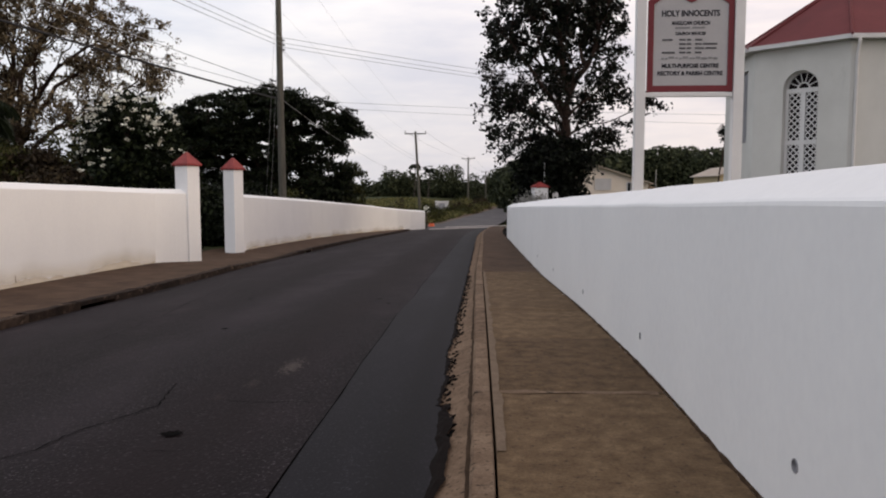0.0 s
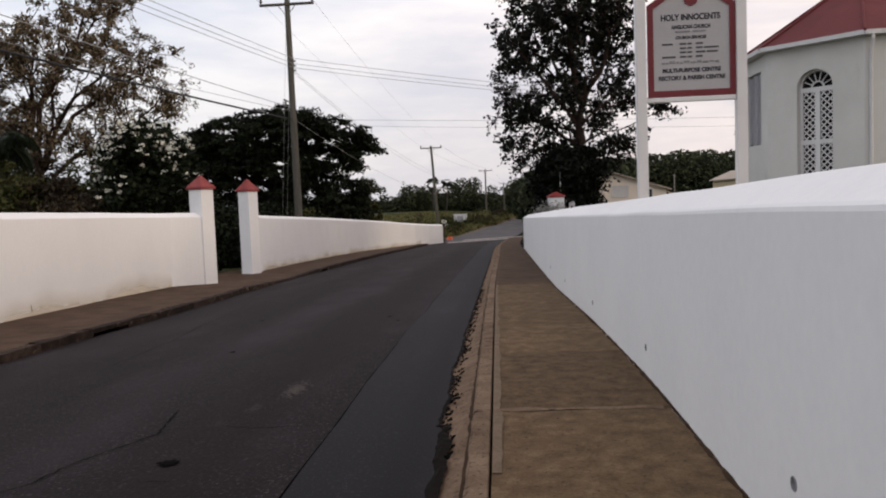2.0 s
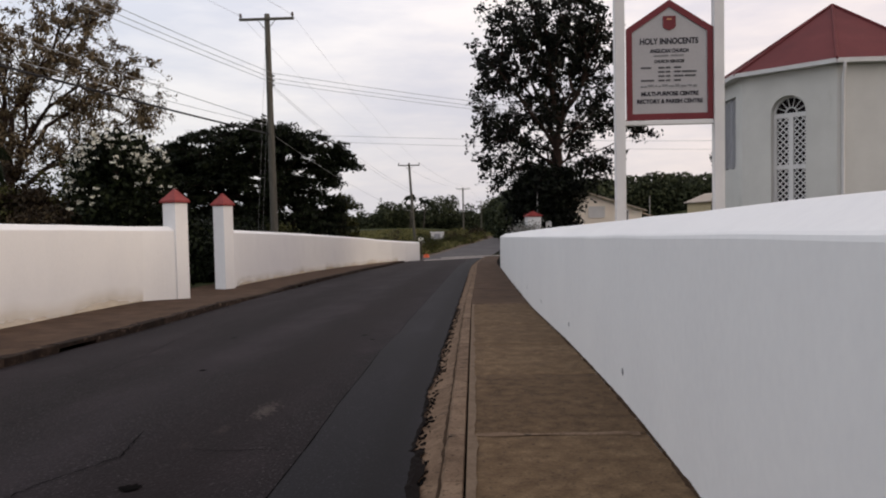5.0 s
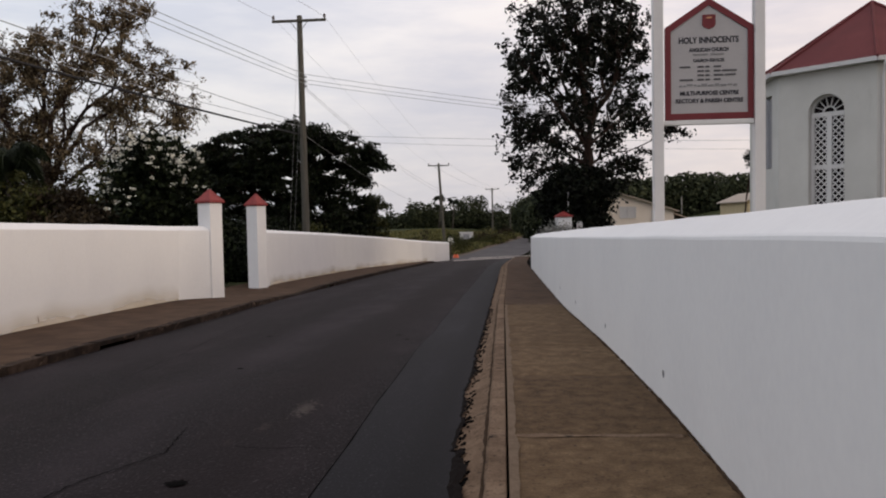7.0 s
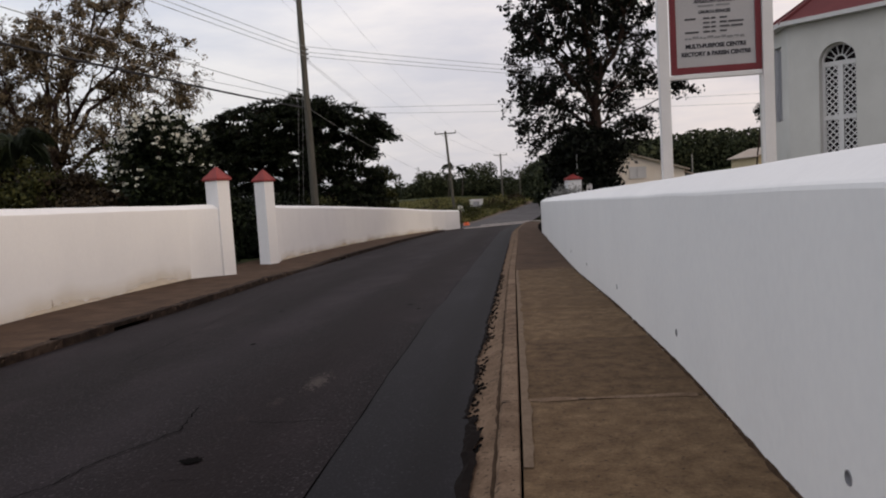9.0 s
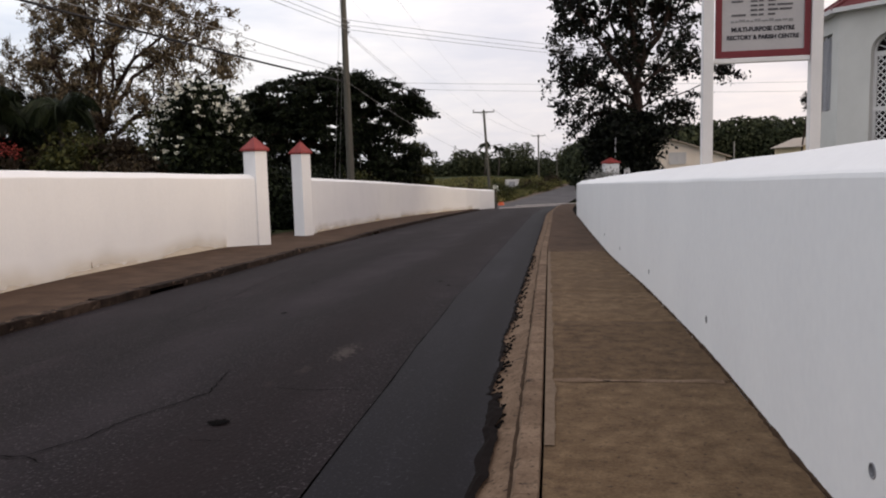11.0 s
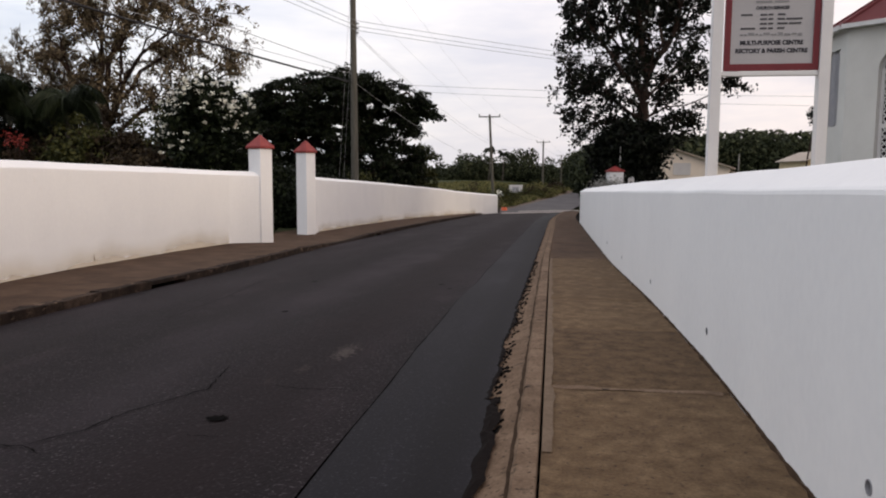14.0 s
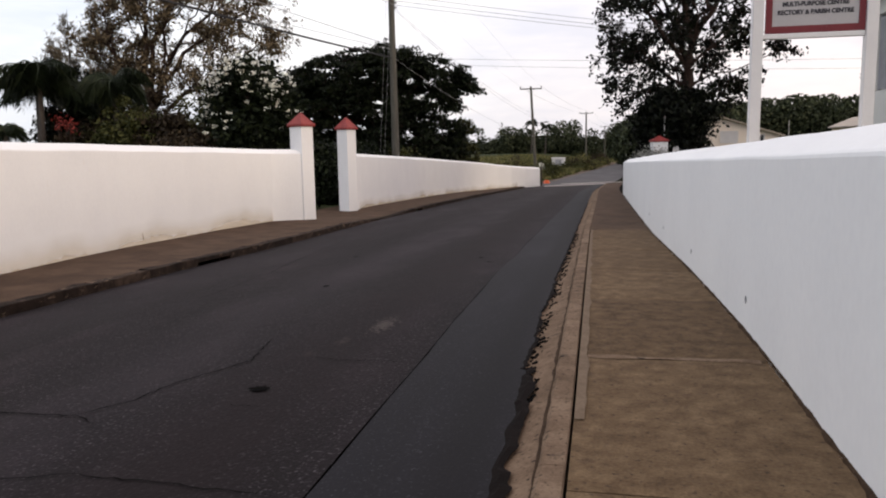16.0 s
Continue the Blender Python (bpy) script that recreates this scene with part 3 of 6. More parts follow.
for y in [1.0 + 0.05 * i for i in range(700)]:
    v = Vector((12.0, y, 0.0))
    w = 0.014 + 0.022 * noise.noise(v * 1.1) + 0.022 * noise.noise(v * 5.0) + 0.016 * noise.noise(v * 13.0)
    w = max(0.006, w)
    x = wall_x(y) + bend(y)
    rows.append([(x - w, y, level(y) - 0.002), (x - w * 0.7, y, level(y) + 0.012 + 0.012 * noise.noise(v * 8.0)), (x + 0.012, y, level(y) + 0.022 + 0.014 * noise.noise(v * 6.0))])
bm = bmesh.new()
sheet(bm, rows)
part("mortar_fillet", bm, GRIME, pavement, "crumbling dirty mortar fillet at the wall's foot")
for yj in (5.28, 15.3):
    bm = bmesh.new()
    rows = []
    for k in range(46):
        x = 0.06 + (wall_x(yj) - 0.12) * k / 45
        v = Vector((x, yj, 3.0))
        mid = yj + 0.02 + 0.02 * noise.noise(v * 2.0)
        half = max(0.004, 0.040 + 0.030 * noise.noise(v * 3.0) + 0.016 * noise.noise(v * 9.0))
        top = level(yj) + 0.0015 + 0.012 * noise.noise(v * 5.0)
        rows.append([(x, mid - half, level(yj) - 0.001), (x, mid - half * 0.7, top), (x, mid + half * 0.7, top), (x, mid + half, level(yj) - 0.004)])
    sheet(bm, rows)
    part("mortar_ridge", bm, KERB, pavement, "worn raised mortar ridge over a joint")
bm = bmesh.new()
sheet(bm, [[(-0.16 + bend(y), y, level(y) - 0.09), (1.5 + bend(y), y, level(y) - 0.09)] for y in [-14.0 + i for i in range(76)]])
part("joint_bed", bm, TAR, pavement, "dark dirt in the joints")


def kerb_stone(y0, y1, x0, x1, top, bottom, seed, chip=0.006):
    """One worn kerb stone between y0 and y1, following the road."""
    rnd = random.Random(seed)
    b = bmesh.new()
    n = 5
    rows = []
    for j in range(n + 1):
        y = y0 + (y1 - y0) * j / n
        e = lambda: rnd.uniform(-chip, chip)
        a, c, t, f = x0(y), x1(y), top(y), bottom(y)
        rows.append([(a + e(), y, f), (a + e(), y, t - 0.025 + e()), (a + 0.018 + e(), y, t + e() * 0.5), (c - 0.008, y, t + e() * 0.4), (c, y, t - 0.008), (c, y, f)])
    vs = sheet(b, rows)
    b.faces.new(vs[0][::-1])
    b.faces.new(vs[-1])
    return b


y, i = -13.0, 0
while y < 62:
    ln = 0.92 if i % 3 else 1.2
    part("kerb_stone", kerb_stone(y + 0.004, y + ln - 0.004, lambda v: -0.135 + bend(v) + joint_x(v), lambda v: -0.004 + bend(v) + joint_x(v), lambda v: level(v) + 0.002, lambda v: level(v) - 0.28, i), KERB, pavement)
    y += ln
    i += 1

# ---- left footpath ----
footpath = thing("footpath", "dark brown footpath along the white boundary wall", "pavement", kind="structure")
bm = bmesh.new()
fy = [-14 + 0.5 * i for i in range(160)]
sheet(bm, [[(x, y, left_z(y) + 0.02 * k / 6 + 0.006 * noise.noise(Vector((k, y, 5)))) for k, x in enumerate([left_kerb(y) - 0.16 - (3.4 if y < 56 else max(0.9, 3.4 - (y - 56) * 0.3)) * q / 6 for q in range(7)])] for y in fy])
part("paving", bm, LEFTPAVE, footpath, smooth=True)
bm = bmesh.new()
sheet(bm, [[(-9.0 - 2.0 * q, yy, left_z(yy) + 0.008 + 0.05 * q) for q in range(6)] for yy in (22.7, 24.0, 25.5, 26.9)])
part("gateway_slab", bm, LEFTPAVE, footpath, "worn concrete threshold in the gateway")
y, i = -12.0, 100
while y < 63:
    ln = 0.9 + 0.5 * random.Random(i).random()
    slot = 11.4 < y < 12.5 or 28.4 < y < 29.3
    top = lambda v: left_z(v) + 0.012 - 0.03 * math.exp(-((v - 24.8) / 2.6) ** 2) + 0.012 * noise.noise(Vector((3, v * 0.9, 1)))
    low = (lambda v: left_z(v) - 0.055) if slot else (lambda v: left_z(v) - 0.35)
    part("kerb_stone", kerb_stone(y + 0.004, y + ln - 0.004, lambda v: left_kerb(v) - 0.17, lambda v: left_kerb(v) + 0.03 + 0.03 * noise.noise(Vector((7, v * 1.7, 1))), top, low, i, 0.026 if not slot else 0.010), KERBDARK, footpath, "kerb stone bridging a drain slot" if slot else "")
    y += ln
    i += 1
# ---- walls ----


def run_wall(path, thick, rise, depth_below, cap_in, sub=0.6):
    """A rendered wall along (x, y, lip height) points with a sloped coping; the seen face is on its right-hand side walking +y is negative."""
    pts = []
    for (x0, y0, z0), (x1, y1, z1) in zip(path, path[1:]):
        n = max(1, int(math.hypot(x1 - x0, y1 - y0) / sub))
        pts += [(x0 + (x1 - x0) * i / n, y0 + (y1 - y0) * i / n, z0 + (z1 - z0) * i / n) for i in range(n)]
    pts.append(path[-1])
    return pts


def wall_mesh(pts, side, thick, rise, below, ground_z):
    """side +1: the back lies to +x of the face when the wall runs along +y."""
    b = bmesh.new()
    rows = []
    for i, (x, y, z) in enumerate(pts):
        a, c = pts[max(0, i - 1)], pts[min(len(pts) - 1, i + 1)]
        d = Vector((c[0] - a[0], c[1] - a[1])).normalized()
        nx, ny = (d.y * side, -d.x * side)
        g = ground_z(y) - below
        wob = 0.006 * noise.noise(Vector((x, y * 0.8, 2))) 
        zl = z + 0.010 * noise.noise(Vector((x * 0.7, y * 0.7, 9)))
        prof = [(wob, g), (wob + 0.003 * noise.noise(Vector((y, 1, 1))), (g + zl) / 2), (wob, zl - 0.03), (wob + 0.006, zl - 0.010), (0.022 + wob, zl + 0.004),
                (thick - 0.05, zl + rise - 0.012), (thick - 0.02, zl + rise - 0.004), (thick, zl + rise - 0.03), (thick, g)]
        rows.append([(x + nx * o, y + ny * o, h) for o, h in prof])
    vs = sheet(b, rows)
    b.faces.new(vs[0])
    b.faces.new(vs[-1][::-1])
    bmesh.ops.recalc_face_normals(b, faces=b.faces)
    return b


def lip(y):
    return 1.52 - 0.0275 * y


pts = [(wall_x(y), y, lip(y)) for y in [-13 + 0.5 * i for i in range(100)]]
pts += [(1.12, 37.2, 0.50), (1.20, 37.9, 0.485), (1.42, 38.4, 0.475), (1.9, 38.75, 0.465), (3.0, 39.0, 0.44), (6.0, 39.3, 0.40), (12.0, 39.5, 0.35)]
bm = wall_mesh(pts, 1, 0.30, 0.145, 0.5, lambda y: level(y))
wall_right = tagged(part("wall_church_side", bm, WHITE, smooth=False), "white painted wall with sloped coping and weep holes", "wall", kind="structure")
bm = bmesh.new()
holes = [(3.05 + 3.16 * k, 0.30 - 0.0205 * 3.16 * k) for k in range(-1, 5)]
for y, z in holes:
    bmesh.ops.create_cone(bm, cap_ends=True, segments=20, radius1=0.032, radius2=0.032, depth=0.24, matrix=Matrix.Translation((wall_x(y) + 0.05, y, z)) @ Matrix.Rotation(radians(90), 4, "Y"))
cut(wall_right, bm)
for y, z in holes:
    bm = bmesh.new()
    n = 20
    x0 = wall_x(y)
    rings = []
    for xo, r in ((0.004, 0.0315), (-0.002, 0.0315), (-0.002, 0.026), (0.14, 0.026)):
        rings.append([(x0 + xo, y + r * math.cos(k * math.tau / n), z + r * math.sin(k * math.tau / n)) for k in range(n + 1)])
    sheet(bm, rings)
    part("weep_pipe", bm, PVC, wall_right, "grey plastic weep pipe end")


def lerp_path(table, y):
    for (y0, *a), (y1, *b) in zip(table, table[1:]):
        if y0 <= y <= y1:
            f = (y - y0) / (y1 - y0)
            return [p + (q - p) * f for p, q in zip(a, b)]


near_table = [(-13.0, -7.6, 1.78), (2.0, -8.0, 1.62), (9.6, -8.52, 1.53), (13.0, -8.98, 1.48), (17.3, -9.30, 1.40), (21.1, -9.42, 1.31)]
pts = []
for i in range(58):
    y = -13 + 0.6 * i
    if y > 21.0:
        break
    x, z = lerp_path(near_table, y)
    pts.append((x, y, z))
for k in range(11):
    f = k / 10
    pts.append(((1 - f) ** 2 * -9.42 + 2 * f * (1 - f) * -9.38 + f * f * -8.74, (1 - f) ** 2 * 21.1 + 2 * f * (1 - f) * 21.55 + f * f * 22.10, 1.31 - 0.022 * f))
tagged(part("wall_left_near", wall_mesh(pts, -1, 0.24, 0.12, 0.6, left_z), WHITE), "white painted boundary wall with rounded coping, stained at its foot", "wall", kind="structure")
DAMP = bpy.data.materials.new("ochre_damp_stain")
DAMP.use_nodes = True
dn, dl = DAMP.node_tree.nodes, DAMP.node_tree.links
body = dn["Principled BSDF"]
body.inputs["Base Color"].default_value = (0.66, 0.56, 0.40, 1)
body.inputs["Roughness"].default_value = 0.9
uv = dn.new("ShaderNodeUVMap")
uv.uv_map = "stain"
sep = dn.new("ShaderNodeSeparateXYZ")
dl.new(uv.outputs["UV"], sep.inputs[0])
place = dn.new("ShaderNodeTexCoord")
blot = dn.new("ShaderNodeTexNoise")
blot.inputs["Scale"].default_value = 0.45
blot.inputs["Detail"].default_value = 6.0
blot.inputs["Roughness"].default_value = 0.62
dl.new(place.outputs["Object"], blot.inputs["Vector"])
height = dn.new("ShaderNodeMapRange")
height.inputs["From Min"].default_value = 0.0
height.inputs["From Max"].default_value = 1.0
height.inputs["To Min"].default_value = 0.30
height.inputs["To Max"].default_value = -0.55
dl.new(sep.outputs["Y"], height.inputs["Value"])
total = dn.new("ShaderNodeMath")
dl.new(height.outputs["Result"], total.inputs[0])
dl.new(blot.outputs["Fac"], total.inputs[1])
cover = dn.new("ShaderNodeMapRange")
cover.interpolation_type = "SMOOTHSTEP"
cover.inputs["From Min"].default_value = 0.05
cover.inputs["From Max"].default_value = 1.10
cover.inputs["To Max"].default_value = 0.62
dl.new(total.outputs[0], cover.inputs["Value"])
dl.new(cover.outputs["Result"], body.inputs["Alpha"])


def damp_strip(points, rise):
    """A thin stained skin on the foot of a wall, 13 mm proud of its face."""
    b = bmesh.new()
    vs = sheet(b, [[(x + 0.013, y, left_z(y) - 0.03 + rise * k / 4) for k in range(5)] for x, y in points])
    lay = b.loops.layers.uv.new("stain")
    index = {v: (i / len(vs), k / 4) for i, row in enumerate(vs) for k, v in enumerate(row)}
    for f in b.faces:
        for loop in f.loops:
            loop[lay].uv = index[loop.vert]
    return b


wall_near = bpy.data.objects["wall_left_near"]
part("damp_stain", damp_strip([(lerp_path(near_table, y)[0], y) for y in [-2.0 + 0.5 * i for i in range(47)]], 0.60), DAMP, wall_near, "ochre damp stain at the wall's foot")
bm = bmesh.new()
sheet(bm, [[(-9.062 + 0.016, 13.86 + w * (0.045 + 0.05 * k / 4), left_z(13.9) + 0.02 + 0.22 * (1 - k / 4)) for w in (-1, 1)] for k in range(5)])
part("drip_stain", bm, MORTAR, wall_near, "small brown drip stain low on the wall")
far_table = [(27.45, -8.92, 1.13), (28.2, -9.08, 1.11), (29.0, -9.18, 1.075), (35.3, -9.33, 0.87), (41.6, -9.35, 0.65), (48.9, -9.16, 0.34), (52.5, -8.75, 0.16), (55.9, -8.25, -0.01), (58.9, -7.75, -0.23), (61.7, -7.02, -0.42), (63.8, -6.12, -0.58), (65.4, -5.05, -0.70)]
pts = run_wall([(x, y, z) for y, x, z in far_table], 0, 0, 0, 0)
tagged(part("wall_left_far", wall_mesh(pts, -1, 0.24, 0.11, 0.6, left_z), WHITE), "white painted boundary wall curving towards the junction", "wall", kind="structure")
far_line = [(y, x) for y, x, z in far_table]
part("damp_stain", damp_strip([(lerp_path(far_line, y)[0] + 0.01, y) for y in [28.3 + 0.6 * i for i in range(58)]], 0.50), DAMP, bpy.data.objects["wall_left_far"], "ochre damp stain at the wall's foot")


def gate_pier(cx, cy, z0, z_shaft, z_apex, side, turn, label):
    """A square rendered pier with a red pyramid cap."""
    t = thing("gate_pier", label, "gate pier", group="piers of the gateway", at=(cx, cy, z0))
    t.rotation_euler = (0, 0, radians(turn))
    h = side / 2
    part("shaft", box(bmesh.new(), -h, h, -h, h, -0.4, z_shaft - z0, 0.018), WHITE, t)
    b = bmesh.new()
    o = h + 0.055
    top, apex = z_shaft - z0, z_apex - z0
    rings = [(h - 0.02, top - 0.004), (o - 0.012, top - 0.002), (o, top + 0.014), (o, top + 0.062), (o - 0.014, top + 0.085), (o * 0.52, top + 0.085 + (apex - top - 0.085) * 0.47), (0.03, apex - 0.012)]
    vs = [[b.verts.new((sx * r, sy * r, z)) for sx, sy in ((-1, -1), (1, -1), (1, 1), (-1, 1))] for r, z in rings]
    for p, q in zip(vs, vs[1:]):
        for k in range(4):
            b.faces.new((p[k], p[(k + 1) % 4], q[(k + 1) % 4], q[k]))
    b.faces.new(vs[0][::-1])
    tip = b.verts.new((0, 0, apex))
    for k in range(4):
        b.faces.new((vs[-1][k], vs[-1][(k + 1) % 4], tip))
    bmesh.ops.recalc_face_normals(b, faces=b.faces)
    part("cap", b, RED, t, "red painted pyramid cap")
    return t


gate_pier(-8.93, 22.3, -0.85, 2.10, 2.52, 0.50, -23, "white painted gate pier with a red pyramid cap")
gate_pier(-9.19, 27.3, -1.02, 2.09, 2.54, 0.50, -23, "white painted gate pier with a red cap, beyond the gateway")
gate_pier(3.24, 44.5, -1.3, 1.42, 1.76, 0.80, 10, "white pier with red cap under the dark tree")

# ---- power poles and lines ----


def power_pole(x, y, z0, top, lean, arm, r, label, group="power poles"):
    """A wooden pole with a cross-arm, braces and pin insulators."""
    t = thing("power_pole", label, "power pole", group=group, at=(x, y, z0))
    h = top - z0
    b = tube(bmesh.new(), [(lean * (1 - k / 8), 0, h * k / 8 - (0.5 if k == 0 else 0)) for k in range(9)], [r * (1.15 - 0.4 * k / 8) for k in range(9)], 12)
    part("shaft", b, POLE, t, smooth=True)
    a = box(bmesh.new(), -arm / 2, arm / 2, -0.16, -0.06, h - 0.32, h - 0.20, 0.01)
    part("cross_arm", a, POLE, t, "dark wooden cross-arm")
    for s in (-1, 1):
        part("brace", tube(bmesh.new(), [(s * 0.42, -0.11, h - 0.3), (s * 0.10, -0.12, h - 0.72)], 0.018, 6), STEEL, t)
        ins = bmesh.new()
        prof = [(0.03, 0), (0.03, 0.05), (0.07, 0.06), (0.055, 0.10), (0.075, 0.115), (0.05, 0.16), (0.06, 0.18), (0.04, 0.23), (0.0001, 0.24)]
        xx = s * (arm / 2 - 0.07)
        sheet(ins, [[(xx + q * math.cos(k * math.tau / 10), -0.11 + q * math.sin(k * math.tau / 10), h - 0.2 + z) for k in range(11)] for q, z in prof])
        part("insulator", ins, CERAMIC, t)
    return t


pole = power_pole(-9.87, 36.5, -1.55, 11.41, 0.07, 2.65, 0.17, "tall weathered wooden power pole behind the white wall")
rack = bmesh.new()
box(rack, 0.15, 0.18, -0.03, 0.03, 9.45, 10.15)
for k in range(3):
    tube(rack, [(0.15, 0, 9.58 + 0.22 * k), (0.28, 0, 9.58 + 0.22 * k)], 0.045, 8)
part("insulator_rack", rack, STEEL, pole, "small rack of spool insulators")
far_pole = power_pole(-7.6, 85.0, -2.3, 7.6, 0.55, 2.4, 0.16, "leaning wooden power pole with a street lamp")
b = tube(bmesh.new(), [(0.2, 0, 5.5), (0.8, -0.1, 5.95), (1.45, -0.15, 6.05)], 0.03, 6)
part("lamp_arm", b, STEEL, far_pole, "bent steel lamp arm")
b = bmesh.new()
bmesh.ops.create_uvsphere(b, u_segments=10, v_segments=6, radius=1, matrix=Matrix.LocRotScale((1.7, -0.16, 6.03), None, (0.32, 0.12, 0.08)))
part("lamp_head", b, STEEL, far_pole, "grey street lamp head")
power_pole(-2.86, 145.0, -3.0, 7.0, 0.0, 2.5, 0.17, "distant wooden power pole on the road verge")
power_pole(0.75, 215.0, -3.6, 5.8, 0.0, 2.6, 0.18, "distant wooden power pole before the far woods")


def wire(a, b, sag, r, material, label, n=18):
    """A hanging line from a to b."""
    pts = []
    for i in range(n + 1):
        f = i / n
        pts.append((a[0] + (b[0] - a[0]) * f, a[1] + (b[1] - a[1]) * f, a[2] + (b[2] - a[2]) * f - 4 * sag * f * (1 - f)))
    ob = part("overhead_wire", tube(bmesh.new(), pts, r, 5), material)
    return tagged(ob, label, "power line", group="overhead lines")


A = (-9.68, 36.5)
for z, e in ((8.60, 9.6), (8.35, 9.3), (8.15, 9.0)):
    wire((*A, z), (-16.4 - (z - 8.1), -9.0, e), 0.35, 0.012, WIRE, "thin grey low-voltage line strung from the pole")
    wire((*A, z), (6.5, 50.0, z - 0.55), 0.10, 0.012, WIRE, "thin grey service line running to the dark tree")
wire((-9.92, 36.5, 5.70), (-16.2, -9.0, 6.6), 0.35, 0.040, CABLE, "thick black telephone cable strung from the pole")
wire((-9.92, 36.5, 6.27), (-16.5, -9.0, 8.0), 0.30, 0.014, WIRE, "grey line strung from the pole")
wire((-9.92, 36.5, 6.1), (-16.8, -9.0, 7.0), 0.45, 0.010, WIRE, "grey line strung from the pole")
for s in (-1, 1):
    wire((-9.87 + s * 1.25, 36.4, 11.33), (-16.5 + s * 1.2, -9.0, 11.8), 0.5, 0.007, WIRE, "thin high-voltage line over the trees")
    wire((-9.87 + s * 1.25, 36.4, 11.33), (-7.6 + s * 1.1, 85.0, 7.6), 0.5, 0.005, WIRE, "thin high-voltage line between the poles")
    wire((-7.6 + s * 1.1, 85.0, 7.6), (-2.86 + s * 1.1, 145.0, 7.0), 0.5, 0.012, WIRE, "thin high-voltage line between the poles")
    wire((-2.86 + s * 1.1, 145.0, 7.0), (0.75 + s * 1.1, 215.0, 5.8), 0.5, 0.014, WIRE, "thin high-voltage line between the poles")
for z, e in ((8.0, 4.6), (7.9, 4.2), (5.6, 2.2)):
    wire((*A, z), (-7.2, 85.0, e), 0.6, 0.009, WIRE, "thin grey line between the poles")
wire((-24.0, 62.0, 9.1), (34.0, 62.0, 7.0), 0.5, 0.013, WIRE, "grey line crossing the road by the junction")
wire((-24.0, 62.0, 8.7), (34.0, 62.0, 6.2), 0.5, 0.012, WIRE, "grey line crossing the road by the junction")
guy = wire((-9.95, 36.5, 10.6), (-11.4, 38.6, -1.4), 0.0, 0.006, WIRE, "steel guy wire steadying the pole", 4)
guy = wire((-9.95, 36.5, 7.6), (-10.75, 37.2, -1.4), 0.0, 0.006, WIRE, "steel guy wire steadying the pole", 4)

# ---- church sign ----
sign = thing("church_sign", "white framed church notice board on two posts behind the wall", "sign", at=(2.352, 9.0, 0.0))


def panel(bm, outline, y0, y1):
    """A flat board between y0 and y1 of the given outline (x, z)."""
    a = [bm.verts.new((x, y0, z)) for x, z in outline]
    c = [bm.verts.new((x, y1, z)) for x, z in outline]
    bm.faces.new(a)
    bm.faces.new(c[::-1])
    n = len(outline)
    for k in range(n):
        bm.faces.new((a[k], c[k], c[(k + 1) % n], a[(k + 1) % n]))
    bmesh.ops.recalc_face_normals(bm, faces=bm.faces)
    return bm


for x in (-0.586, 0.541):
    part("post", box(bmesh.new(), x - 0.058, x + 0.058, -0.058, 0.058, -0.6, 4.30, 0.008), TRIM, sign, "white painted post")
part("top_rail", box(bmesh.new(), -0.525, 0.48, -0.035, 0.035, 3.99, 4.06, 0.006), TRIM, sign)
part("bottom_rail", box(bmesh.new(), -0.525, 0.48, -0.035, 0.035, 2.535, 2.585, 0.006), TRIM, sign)


def pent(w0, w1, b, s, a):
    return [(w0, b), (w1, b), (w1, s), ((w0 + w1) / 2, a), (w0, s)]


outer, inner = pent(-0.507, 0.478, 2.592, 3.640, 3.962), pent(-0.442, 0.414, 2.664, 3.597, 3.880)
rim = bmesh.new()
fo = [rim.verts.new((x, -0.032, z)) for x, z in outer]
fi = [rim.verts.new((x, -0.032, z)) for x, z in inner]
bo = [rim.verts.new((x, 0.012, z)) for x, z in outer]
bi = [rim.verts.new((x, -0.018, z)) for x, z in inner]
for k in range(5):
    q = (k + 1) % 5
    rim.faces.new((fo[k], fo[q], fi[q], fi[k]))
    rim.faces.new((fo[k], bo[k], bo[q], fo[q]))
    rim.faces.new((fi[k], fi[q], bi[q], bi[k]))
bmesh.ops.recalc_face_normals(rim, faces=rim.faces)
part("border", rim, SIGNRED, sign, "dark red painted border")
part("board", panel(bmesh.new(), [(x * 0.995, z) for x, z in pent(-0.500, 0.472, 2.600, 3.636, 3.955)], -0.020, 0.010), BOARD, sign, "pale grey notice panel")
shield = [(-0.088, 3.775), (-0.088, 3.66), (-0.07, 3.635), (-0.015, 3.612), (0.04, 3.635), (0.058, 3.66), (0.058, 3.775)]
part("crest", panel(bmesh.new(), shield[::-1], -0.030, -0.0205), SIGNRED, sign, "dark red shield emblem")
part("crest_mark", panel(bmesh.new(), [(-0.05, 3.735), (-0.035, 3.752), (-0.015, 3.745), (0.005, 3.752), (0.02, 3.735), (-0.015, 3.728)], -0.034, -0.0305), GOLD, sign, "small golden mark")


